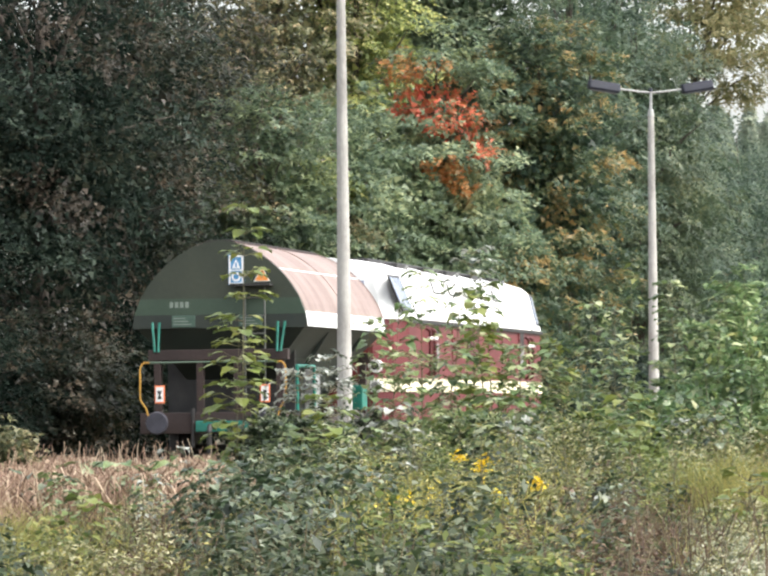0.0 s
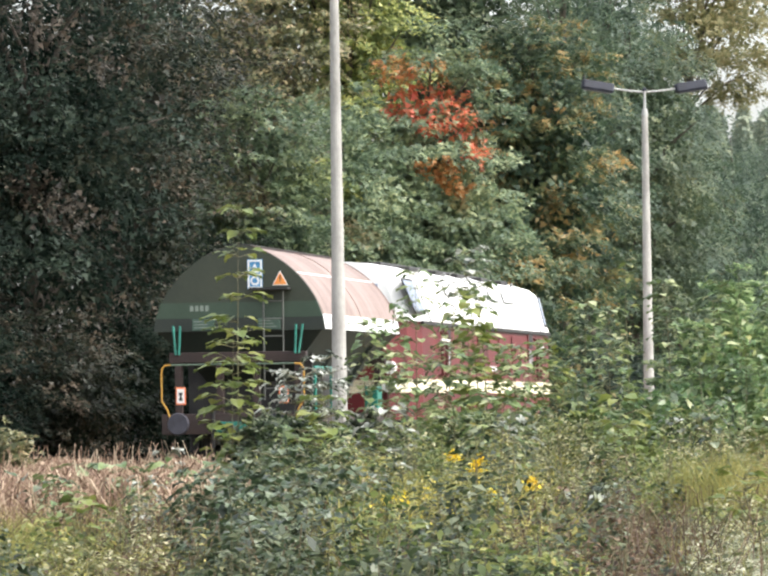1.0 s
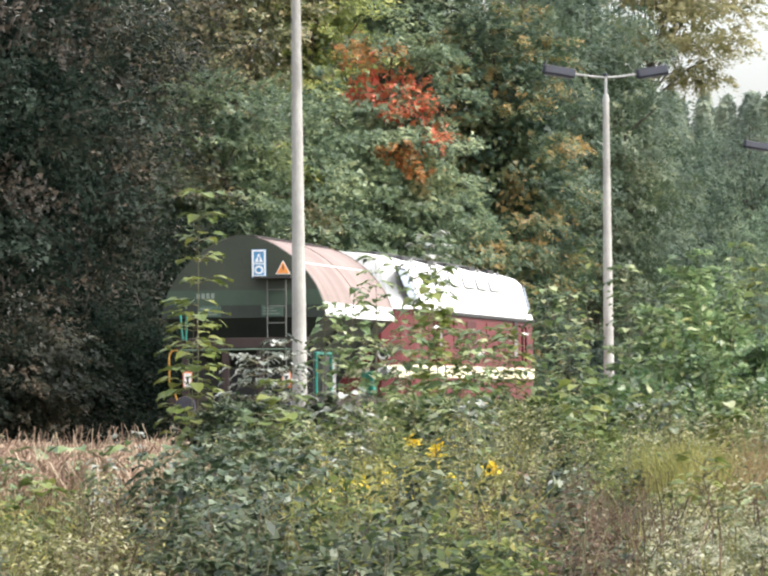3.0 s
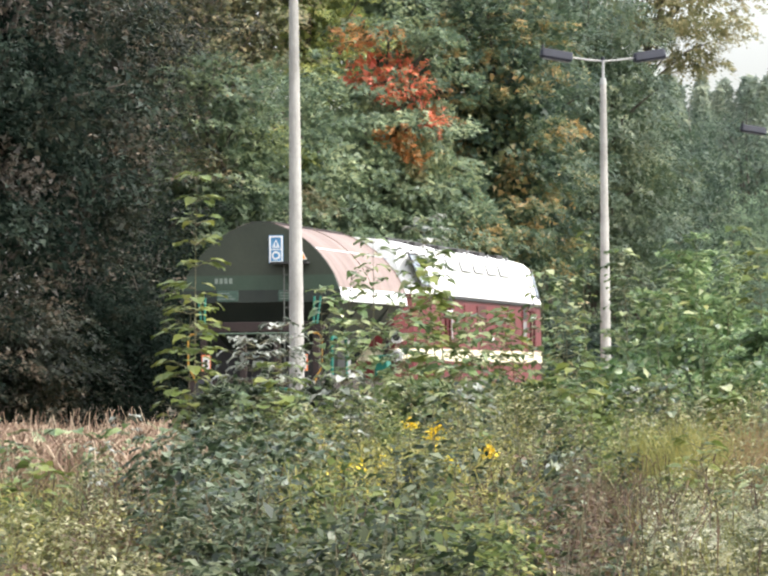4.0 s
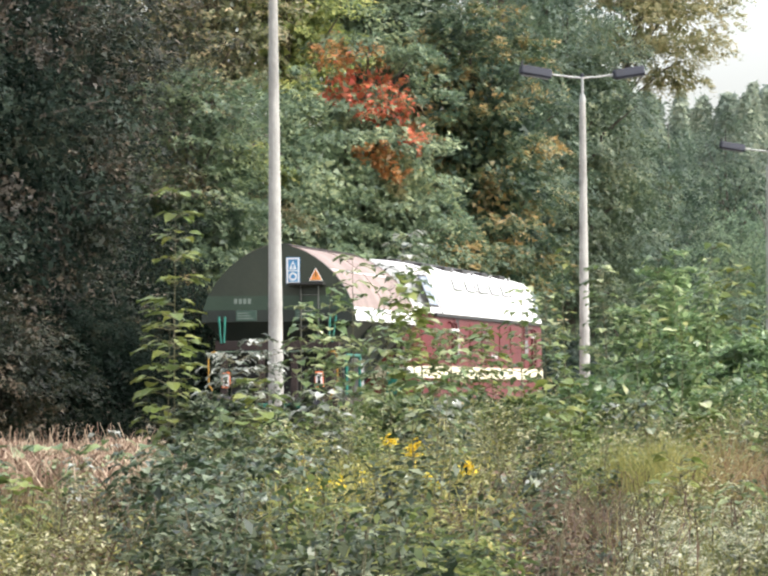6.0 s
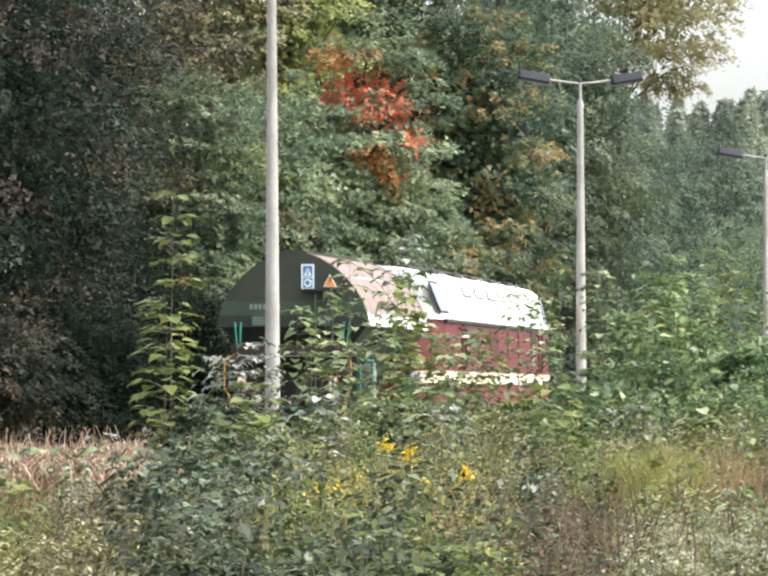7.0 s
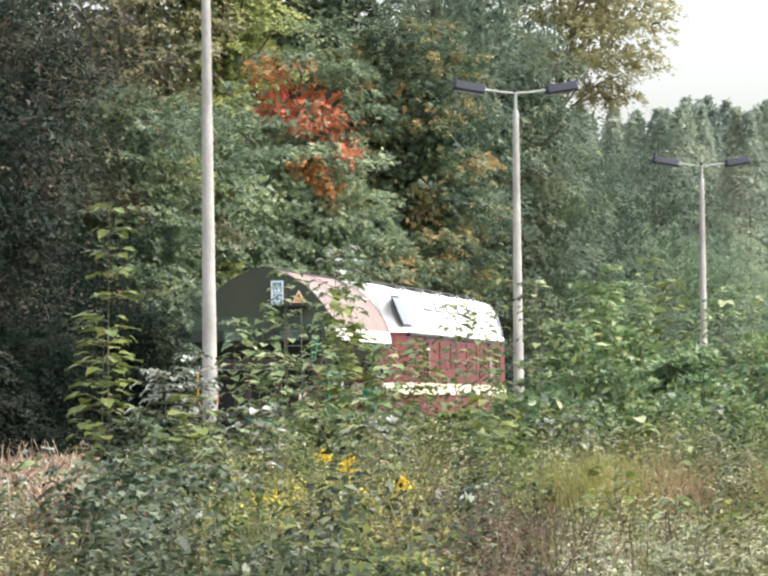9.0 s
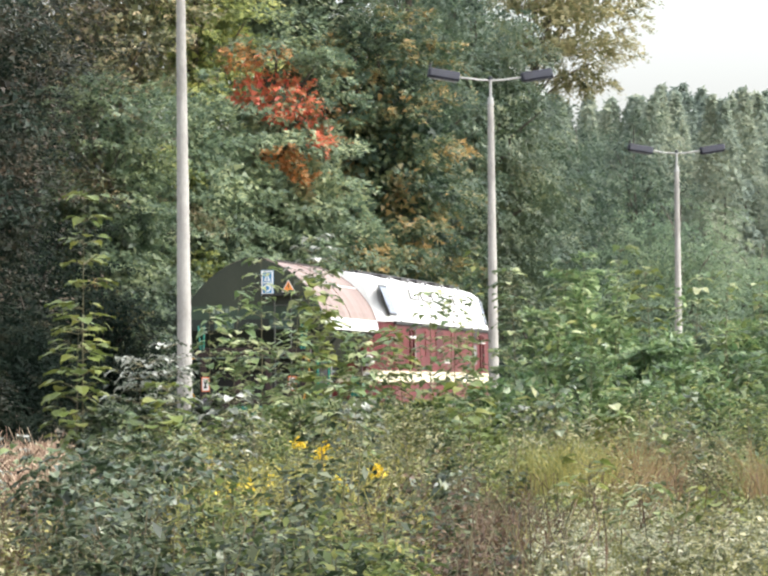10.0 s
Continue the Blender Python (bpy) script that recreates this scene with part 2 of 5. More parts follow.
LO_GREEN = leaf_one("mid_green_leaf", [(0.075, 0.12, 0.052), (0.125, 0.195, 0.075), (0.23, 0.30, 0.115), (0.46, 0.48, 0.27)], rough=0.3)


# ---- mesh helpers ----
def part(name, bm, material, parent, label=""):
    me = bpy.data.meshes.new(name)
    bm.to_mesh(me)
    bm.free()
    me.materials.append(material)
    ob = new(name, me)
    ob.parent = parent
    return tagged(ob, label)


def raw(name, verts, faces, material, parent=None, label="", smooth=False):
    """One mesh object from arrays; faces all of one size, or a list."""
    me = bpy.data.meshes.new(name)
    me.from_pydata([tuple(v) for v in verts], [], [tuple(f) for f in faces])
    me.materials.append(material)
    if smooth:
        me.shade_smooth()
    ob = new(name, me)
    ob.parent = parent
    return tagged(ob, label)


def quads(name, v, material, parent=None, label=""):
    """Loose faces of one kind, v of shape (n, corners, 3), quickly."""
    n, c = len(v), v.shape[1]
    me = bpy.data.meshes.new(name)
    me.vertices.add(n * c)
    me.vertices.foreach_set("co", np.ascontiguousarray(v, dtype=np.float32).ravel())
    me.loops.add(n * c)
    me.loops.foreach_set("vertex_index", np.arange(n * c, dtype=np.int32))
    me.polygons.add(n)
    me.polygons.foreach_set("loop_start", np.arange(0, n * c, c, dtype=np.int32))
    me.update(calc_edges=True)
    me.materials.append(material)
    ob = new(name, me)
    ob.parent = parent
    return tagged(ob, label)


def box(bm, x0, x1, y0, y1, z0, z1, bevel=0.0):
    r = bmesh.ops.create_cube(bm, size=1)
    m = Matrix.Translation(((x0 + x1) / 2, (y0 + y1) / 2, (z0 + z1) / 2)) @ Matrix.Diagonal((x1 - x0, y1 - y0, z1 - z0, 1))
    bmesh.ops.transform(bm, matrix=m, verts=r["verts"])
    if bevel:
        es = list({e for v in r["verts"] for e in v.link_edges})
        bmesh.ops.bevel(bm, geom=es, offset=bevel, segments=2, affect="EDGES", profile=0.5)
    return bm


def rod(bm, a, b, r0, r1=None, n=10):
    """A round bar from a to b."""
    a, b = Vector(a), Vector(b)
    d = b - a
    r = bmesh.ops.create_cone(bm, cap_ends=True, segments=n, radius1=r0, radius2=r0 if r1 is None else r1, depth=d.length)
    m = Matrix.Translation((a + b) / 2) @ d.to_track_quat("Z", "Y").to_matrix().to_4x4()
    bmesh.ops.transform(bm, matrix=m, verts=r["verts"])
    return bm


def bar(pts, r, n=8):
    """A bent bar through the points."""
    bm = bmesh.new()
    for a, b in zip(pts, pts[1:]):
        rod(bm, a, b, r, n=n)
    for p in pts[1:-1]:
        s = bmesh.ops.create_icosphere(bm, subdivisions=1, radius=r * 1.02)
        bmesh.ops.translate(bm, vec=p, verts=s["verts"])
    return bm


def prism(outline, y0, y1):
    """A closed outline in x, z drawn out along y."""
    bm = bmesh.new()
    a = [bm.verts.new((x, y0, z)) for x, z in outline]
    b = [bm.verts.new((x, y1, z)) for x, z in outline]
    n = len(outline)
    for i in range(n):
        bm.faces.new((a[i], a[(i + 1) % n], b[(i + 1) % n], b[i]))
    bm.faces.new(a[::-1])
    bm.faces.new(b)
    bmesh.ops.recalc_face_normals(bm, faces=bm.faces)
    return bm


def thing(name, label, category, m=None, group="", kind=""):
    ob = new(name)
    if m is not None:
        ob.matrix_world = m
    return tagged(ob, label, category, group, kind)


def tubes(paths, n=6):
    """Tapered limbs: each path a list of (x, y, z, r). Returns verts, faces."""
    V, F = [], []
    for path in paths:
        base = len(V)
        for k, (x, y, z, r) in enumerate(path):
            a = Vector(path[max(0, k - 1)][:3])
            b = Vector(path[min(len(path) - 1, k + 1)][:3])
            q = (b - a).to_track_quat("Z", "Y")
            for i in range(n):
                w = 2 * math.pi * i / n
                V.append(Vector((x, y, z)) + q @ Vector((r * math.cos(w), r * math.sin(w), 0)))
        for k in range(len(path) - 1):
            for i in range(n):
                j = (i + 1) % n
                F.append((base + k * n + i, base + k * n + j, base + (k + 1) * n + j, base + (k + 1) * n + i))
    return V, F


def leaf_quads(rng, p, size, up=0.8, wide=0.55, droop=0.25, out=None):
    """Folded leaves at the points p, lying more or less flat, pointing outwards from out where that is given."""
    n = len(p)
    ang = rng.uniform(0, 2 * np.pi, n)
    a = np.stack([np.cos(ang), np.sin(ang), rng.normal(-droop, 0.35, n)], 1)
    if out is not None:
        o = p - out
        o /= np.linalg.norm(o, axis=1, keepdims=True) + 1e-6
        a = a + 0.9 * o * [1, 1, 0.3]
    a /= np.linalg.norm(a, axis=1, keepdims=True)
    nrm = np.stack([rng.normal(0, 1, n), rng.normal(0, 1, n), np.full(n, up * 1.6)], 1)
    if out is not None:
        nrm += 0.5 * o
    b = np.cross(nrm, a)
    b /= np.linalg.norm(b, axis=1, keepdims=True) + 1e-6
    c = np.cross(a, b)
    L = (size * np.clip(np.exp(rng.normal(-0.05, 0.33, n)), 0.4, 1.55))[:, None]
    mid = p + a * L * 0.45
    return np.stack([p, mid + b * L * wide * 0.5 + c * L * 0.1, p + a * L - c * L * 0.06, mid - b * L * wide * 0.5 + c * L * 0.1], 1)


def spray_leaves(rng, p, away, nrm, size, per=8, reach=0.4, hang=0.3, rough=0.3, wide=0.55):
    """Drooping twigs from the points p along away, each with leaves in two ranks in the plane of nrm."""
    n = len(p)
    d = away + rng.normal(0, 0.3, (n, 3)) - np.array([0, 0, hang])
    d /= np.linalg.norm(d, axis=1, keepdims=True) + 1e-6
    side = np.cross(nrm, d)
    side /= np.linalg.norm(side, axis=1, keepdims=True) + 1e-6
    L = np.broadcast_to(np.asarray(reach, float), (n,))[:, None] * rng.uniform(0.6, 1.3, (n, 1))
    size = np.broadcast_to(np.asarray(size, float), (n,))[:, None]
    res = []
    for k in range(per):
        u = (k + 0.6) / per
        sg = 1 if k % 2 else -1
        q = p + d * L * u + np.array([0, 0, -0.3]) * L * u * u + rng.normal(0, 0.1, (n, 3)) * L
        a = d * 0.75 + side * sg * (0.85 - 0.4 * u) + rng.normal(0, rough, (n, 3))
        a /= np.linalg.norm(a, axis=1, keepdims=True)
        b = np.cross(nrm + rng.normal(0, rough, (n, 3)), a)
        b /= np.linalg.norm(b, axis=1, keepdims=True) + 1e-6
        l = size * (1.15 - 0.4 * u) * rng.uniform(0.7, 1.35, (n, 1))
        res.append(np.stack([q - b * l * wide * 0.5, q + b * l * wide * 0.5 + a * l * 0.12, q + a * l], 1))
    return np.concatenate(res)


def crown_leaves(rng, c, rad, pads, n, size, shell=0.6, flat=0.35, hang=0.3, face=0.8, per=8, core=0.24, sag=0.25):
    """A crown of level leaf pads set over an ellipsoid, tier over tier with gaps, and a dense inside. Leaf triangles and the pads' places."""
    c, rad = np.array(c, float), np.array(rad, float)
    e = rng.normal(0, 1, (pads, 3))
    e /= np.linalg.norm(e, axis=1, keepdims=True)
    pc = c + e * rad * (shell + (1.03 - shell) * rng.uniform(0, 1, (pads, 1)) ** 0.6)
    area = 4 * math.pi * float(np.mean([(rad[0] * rad[1]) ** 1.6, (rad[0] * rad[2]) ** 1.6, (rad[1] * rad[2]) ** 1.6]) ** (1 / 1.6))
    pr = 0.72 * math.sqrt(area / pads) * rng.uniform(0.55, 1.45, pads)
    which = rng.choice(pads, max(8, int(n * (1 - core) / per)), p=pr ** 2 / (pr ** 2).sum())
    m = len(which)
    w = rng.uniform(0, 2 * np.pi, m)
    rr = np.sqrt(rng.uniform(0, 1, m)) * pr[which]
    out = e[which] * [1, 1, 0.25]
    away = np.stack([np.cos(w), np.sin(w), np.zeros(m)], 1)
    p = pc[which] + away * rr[:, None] + np.stack([np.zeros(m), np.zeros(m), -sag * rr ** 2 / pr[which] + rng.normal(0, 0.3, m) * flat * pr[which]], 1)
    tilt = rng.normal(0, 0.22, (pads, 3))[which]
    q = spray_leaves(rng, p, away + 0.7 * out, np.array([0, 0, 1.0]) + face * out + 0.35 * away + tilt, size, per, 0.55 * pr[which], hang)
    k = int(n * core)
    g = rng.normal(0, 1, (k, 3))
    g /= np.linalg.norm(g, axis=1, keepdims=True)
    inner = spray_leaves(rng, c + g * rad * rng.uniform(0.15, 0.72, (k, 1)), g, g + rng.normal(0, 0.6, (k, 3)), size * 1.5, 1, 0.1, hang, 0.5, 0.8)
    return np.concatenate([q, inner]), pc


def tree(name, seed, x, y, h, cz, rad, leaves, mat, label, size=0.14, lobes=60, trunk=0.16, lean=0.0, flat=0.4, shell=0.6, low=0.25, group="", patches=(), hang=0.3, face=0.8, core=0.24):
    """A broadleaf tree at x, y: trunk and limbs, crown centre height cz, crown half-axes rad."""
    rng = np.random.default_rng(seed)
    ob = thing(name, label, "bush" if name == "bush" else "tree", pose(x, y, 0), group or ("bushes under the trees" if name == "bush" else "trees beside the line"))
    q, lc = crown_leaves(rng, (lean, 0, cz), rad, int(lobes * 2.4), int(leaves * 3.6), size * 0.95, shell, flat, hang, face, core=core)
    q = q[q[:, :, 2].min(1) > 0.05]
    paths = [[(lean * (k / 6) ** 1.5 + 0.12 * math.sin(k * 1.7 + seed), 0.1 * math.cos(k * 1.3), h * 0.94 * k / 6, trunk * (1 - 0.8 * k / 6)) for k in range(7)]]
    for e in lc[rng.choice(len(lc), min(len(lc), 16), replace=False)]:
        z0 = max(low * h, min(0.8 * h, e[2] * 0.7))
        k = z0 / (h * 0.94)
        s = Vector((lean * k ** 1.5, 0, z0))
        m1 = s.lerp(Vector(e), 0.5) + Vector((0, 0, 0.12 * rad[2]))
        paths.append([(*s, trunk * 0.4), (*m1, trunk * 0.26), (*e, trunk * 0.06)])
    V, F = tubes(paths)
    raw("trunk", V, F, M_BARK, ob, smooth=True)
    rest = np.ones(len(q), bool)
    ctr = q.mean(1)
    for pname, pc, pr, pm, pl in patches:
        wob = 1 + 0.2 * rng.normal(0, 1, len(q))
        for f, amp in ((0.9, 0.5), (2.1, 0.55), (4.7, 0.45)):
            wob += amp * np.sin(ctr[:, 0] * f * 1.3 + ctr[:, 2] * f * 2.2 + f * 7) * np.cos(ctr[:, 0] * f * 1.9 - ctr[:, 2] * f + f)
        inside = (((ctr - np.array(pc) - np.stack([0 * ctr[:, 2], 0 * ctr[:, 2], -0.45 * (ctr[:, 0] - pc[0])], 1)) / np.array(pr)) ** 2).sum(1) < wob
        inside &= rest & (rng.uniform(0, 1, len(q)) < 0.8)
        if inside.any():
            tagged(quads(pname, q[inside], pm, ob, pl), kind="stuff")
            rest &= ~inside
    tagged(quads("crown", q[rest], mat, ob), kind="stuff")
    return ob


# ---- ground, track ----
TH = math.atan(0.18)
T0 = (-2.6, 85.0)      # the near buffer beam of the wagon at one second
def track(s, side=0.0, z=0.0):
    return (T0[0] + s * math.sin(TH) + side * math.cos(TH), T0[1] + s * math.cos(TH) - side * math.sin(TH), z)


def build_ground():
    xs = np.concatenate([np.linspace(-600, -40, 8), np.linspace(-30, 50, 60), np.linspace(60, 600, 8)])
    ys = np.concatenate([np.linspace(-60, 20, 6), np.linspace(25, 130, 80), np.linspace(140, 320, 20), np.linspace(400, 2500, 6)])
    V, F = [], []
    for yy in ys:
        for xx in xs:
            V.append((xx, yy, -0.12 + 0.08 * noise.noise(Vector((xx * 0.25, yy * 0.25, 0))) if yy < 330 else -0.12))
    w = len(xs)
    for j in range(len(ys) - 1):
        for i in range(w - 1):
            F.append((j * w + i, j * w + i + 1, (j + 1) * w + i + 1, (j + 1) * w + i))
    g = raw("ground", V, F, M_GROUND, smooth=True)
    tagged(g, "overgrown brown soil of the old goods yard", "ground", kind="structure")
    # ballast bed and rails
    tr = thing("track", "rusty single railway track on grey ballast", "track", pose(*track(-30), 0, 0, -math.degrees(TH)), kind="structure")
    bm = prism([(-2.2, -0.2), (-1.5, 0.0), (1.5, 0.0), (2.2, -0.2)], 0, 150)
    part("ballast_bed", bm, M_BALLAST, tr)
    for sx in (-0.75, 0.75):
        o = [(-0.07, 0.04), (0.07, 0.04), (0.07, 0.06), (0.012, 0.08), (0.012, 0.15), (0.036, 0.16), (0.036, 0.19), (-0.036, 0.19), (-0.036, 0.16), (-0.012, 0.15), (-0.012, 0.08), (-0.07, 0.06)]
        part("rail", prism([(sx + px, pz) for px, pz in o], 0, 150), M_RAIL, tr)
    bm = box(bmesh.new(), -1.3, 1.3, -0.13, 0.13, -0.1, 0.036, 0.02)
    first = part("sleeper", bm, M_SLEEPER, tr)
    first.location = (0, 0.4, 0)
    for k in range(1, 180):
        s = new("sleeper", first.data)
        s.parent, s.location = tr, (0, 0.4 + 0.83 * k, 0)


build_ground()
RZ = 0.19   # top of rail


# ---- lamp posts ----
def lamp_post(x, y, z=-0.2):
    ob = thing("street_lamp", "tall concrete lamp post with two dark lamp heads on arms", "street lamp", pose(x, y, z, 0, 0, 12), "lamp posts along the line")
    bm = bmesh.new()
    rod(bm, (0, 0, 0), (0, 0, 8.15), 0.135, 0.07, 16)
    part("post", bm, M_CONCRETE, ob, "grey tapered concrete mast")
    for zz, r in ((2.05, 0.124), (2.9, 0.117)):
        part("clamp_band", rod(bmesh.new(), (0, 0, zz), (0, 0, zz + 0.06), r, n=16), M_CONCRETE, ob)
    part("hatch", box(bmesh.new(), -0.05, 0.05, -0.138, -0.1, 0.9, 1.25, 0.01), M_STEEL, ob)
    bm = bmesh.new()
    rod(bm, (0, 0, 7.95), (0, 0, 8.62), 0.038, 0.034, 12)
    rod(bm, (0, 0, 8.05), (0, 0, 8.2), 0.085, 0.06, 12)
    part("socket", bm, M_STEEL, ob)
    part("cap", rod(bmesh.new(), (0, 0, 8.6), (0, 0, 8.68), 0.055, 0.03, 10), M_LAMP, ob)
    for sx in (-1, 1):
        a = part("arm", bar([(0, 0, 8.58), (sx * 0.3, 0, 8.6), (sx * 0.76, 0, 8.66)], 0.024), M_STEEL, ob)
        bm = bmesh.new()
        box(bm, -0.37, 0.37, -0.13, 0.13, -0.11, 0.11, 0.05)
        for v in bm.verts:
            if v.co.z > 0:
                v.co.y *= 0.75
        h = part("lamp_head", bm, M_LAMP, ob, "dark blue-grey lamp housing")
        h.location, h.rotation_euler = (sx * 1.08, 0, 8.71), (0, -sx * radians(9), 0)
        c = part("cover", box(bmesh.new(), -0.3, 0.3, -0.1, 0.1, -0.012, 0.012, 0.006), M_LAMPGLASS, h)
        c.location = (0, 0, -0.115)
        if sx < 0:
            part("photocell", rod(bmesh.new(), (-0.34, 0, 0.1), (-0.34, 0, 0.2), 0.03, 0.024, 8), M_BLACK, h)
    return ob


for px, py, pz in ((-0.62, 79.0, -0.2), (6.05, 112.0, -0.2), (13.05, 143.0, -0.36)):
    lamp_post(px, py, pz)


# ---- the hopper wagon; y runs along the track away from the buffer beam, x to its right ----
def arch(half=1.47, z0=2.72, top=4.1, n=14, y=0.0):
    """Half-round outline of the upper body, from right eave over the top to the left."""
    out = []
    for k in range(n + 1):
        w = math.pi * k / n
        cx, cz = math.cos(w), math.sin(w)
        out.append((half * math.copysign(abs(cx) ** 1.17, cx), z0 + (top - z0) * abs(cz) ** 1.17))
    return out


def build_wagon():
    w = thing("hopper_wagon", "dark green swing-roof hopper wagon with rust-stained roof", "railway wagon")
    y0, y1 = 0.6, 8.1
    # end panels: flat upper face, green band, then the slope of the hopper
    def end_x(z):
        k = max(0.0, min(1.0, (z - 2.72) / 1.465))
        return 1.505 * (1 - k ** 1.709) ** 0.585
    for name, ya, yb in (("end_wall", y0, y0 + 0.06), ("end_wall", y1 - 0.06, y1)):
        o = [(end_x(3.2), 3.2)] + [(x, z) for x, z in arch(1.505, 2.72, 4.185, 28) if z > 3.21] + [(-end_x(3.2), 3.2)]
        e = part(name, prism(o, ya, yb), M_WGREEN, w, "olive green curved end wall")
        o = [(end_x(2.93), 2.93), (end_x(3.2), 3.2), (-end_x(3.2), 3.2), (-end_x(2.93), 2.93)]
        part("band", prism(o, ya - 0.004, yb + 0.004), M_WBAND, e)
        # added dark plate that stands for the shaded recess below the band
        o = [(1.508, 2.7), (end_x(2.93), 2.93), (-end_x(2.93), 2.93), (-1.508, 2.7)]
        part("recess_shade_plate", prism(o, ya, yb), M_WDARK, e)
    # its paint is darkened for the shade on the underside
    # hopper funnel below
    bm = bmesh.new()
    rings = [(1.45, y0 + 0.01, y1 - 0.01, 2.93), (1.46, y0 + 0.03, y1 - 0.03, 2.72), (0.98, y0 + 0.45, y1 - 0.45, 2.2), (0.4, y0 + 1.7, y1 - 1.7, 1.2)]
    rv = [[bm.verts.new(c) for c in ((-hx, ya, z), (hx, ya, z), (hx, yb, z), (-hx, yb, z))] for hx, ya, yb, z in rings]
    for a, b in zip(rv, rv[1:]):
        for i in range(4):
            bm.faces.new((a[i], a[(i + 1) % 4], b[(i + 1) % 4], b[i]))
    bm.faces.new(rv[0]), bm.faces.new(rv[-1][::-1])
    bmesh.ops.recalc_face_normals(bm, faces=bm.faces)
    part("hopper", bm, M_WDARK, w, "green sloping hopper, shade put into its darker paint")
    # roof shells: right and left halves, with a pale lower border
    oa = arch(1.50, 2.72, 4.18, 28)
    ia = arch(1.46, 2.72, 4.14, 28)
    def shell(i0, i1, ya, yb, thick=1.0):
        return prism(oa[i0:i1 + 1] + ia[i0:i1 + 1][::-1], ya, yb)
    for name, i0, i1, lower in (("roof_shell", 2, 13, (0, 2)), ("roof_shell", 15, 26, (26, 28))):
        r = part(name, shell(i0, i1, y0 + 0.06, y1 - 0.06), M_ROOF, w, "pinkish rust-stained swing roof")
        part("roof_border", shell(lower[0], lower[1], y0 + 0.064, y1 - 0.064), M_ROOFEDGE, r, "bright aluminium lower edge")
        xs, zs = oa[7] if i0 == 2 else oa[21]
        part("seam", rod(bmesh.new(), (xs, y0 + 0.07, zs), (xs, y1 - 0.07, zs), 0.014, n=6), M_ROOFEDGE, r)
        for ya in (y0 + 0.07, (y0 + y1) / 2 - 0.05, y1 - 0.14):
            rib = prism([(x * 1.008, 2.72 + (z - 2.72) * 1.012) for x, z in oa[i0:i1 + 1]] + ia[i0:i1 + 1][::-1], ya, ya + 0.07)
            part("rib", rib, M_ROOF, r)
    part("ridge_rail", prism([(-0.26, 4.10), (0.26, 4.10), (0.26, 4.17), (-0.26, 4.17)], y0 + 0.06, y1 - 0.06), M_RUST, w)
    bm = box(bmesh.new(), -0.2, 0.2, y0 + 0.06, y1 - 0.06, 4.17, 4.195)
    part("roof_walk", bm, M_BLACK, w)
    # signs on the end wall
    s = part("blue_sign", box(bmesh.new(), 0.16, 0.43, y0 - 0.02, y0 - 0.008, 3.42, 3.93, 0.004), M_BLUE, w, "blue and white pictogram sign")
    bm = bmesh.new()
    for b in ((0.17, 0.20, 3.43, 3.92), (0.39, 0.42, 3.43, 3.92), (0.2, 0.39, 3.43, 3.46), (0.2, 0.39, 3.89, 3.92), (0.2, 0.39, 3.66, 3.68)):
        box(bm, b[0], b[1], y0 - 0.026, y0 - 0.02, b[2], b[3])
    part("sign_border", bm, M_WHITE, s)
    part("pictogram", prism([(0.22, 3.70), (0.37, 3.70), (0.295, 3.86)], y0 - 0.026, y0 - 0.02), M_WHITE, s)
    part("pictogram", rod(bmesh.new(), (0.295, y0 - 0.026, 3.56), (0.295, y0 - 0.02, 3.56), 0.08, n=20), M_WHITE, s)
    part("pictogram", rod(bmesh.new(), (0.295, y0 - 0.031, 3.56), (0.295, y0 - 0.025, 3.56), 0.045, n=16), M_BLUE, s)
    part("pictogram", box(bmesh.new(), 0.28, 0.31, y0 - 0.031, y0 - 0.025, 3.72, 3.8), M_BLUE, s)
    part("sign_backing", prism([(0.595, 3.475), (0.875, 3.475), (0.735, 3.73)], y0 - 0.012, y0 - 0.004), M_WHITE, w)
    tri = part("warning_sign", prism([(0.62, 3.49), (0.85, 3.49), (0.735, 3.70)], y0 - 0.02, y0 - 0.006), M_SIGNORANGE, w, "orange warning triangle with a dark flash")
    bm = prism([(0.738, 3.65), (0.713, 3.585), (0.735, 3.59), (0.722, 3.515), (0.76, 3.60), (0.738, 3.595), (0.755, 3.65)], y0 - 0.025, y0 - 0.02)
    part("flash", bm, M_BLACK, tri)
    for xx in (-0.62, 0.53):
        pl = part("data_plate", box(bmesh.new(), xx - 0.2, xx + 0.2, y0 - 0.02, y0 + 0.02, 2.72, 2.92, 0.006), M_TAG, w, "pale green lettered panel")
        bm = bmesh.new()
        for k in range(3):
            box(bm, xx - 0.17, xx + 0.13 - 0.05 * k, y0 - 0.025, y0 - 0.02, 2.76 + 0.05 * k, 2.78 + 0.05 * k)
        part("lettering", bm, M_CHALK, pl)
    bm = bmesh.new()
    for k in range(4):
        box(bm, -0.86 + 0.09 * k, -0.80 + 0.09 * k, y0 - 0.01, y0 - 0.006, 3.05, 3.15)
    part("chalk_number", bm, M_CHALK, w)
    # ladder and step
    bm = box(bmesh.new(), 0.24, 0.92, y0 - 0.3, y0, 3.40, 3.44)
    part("step_board", bm, M_BLACK, w)
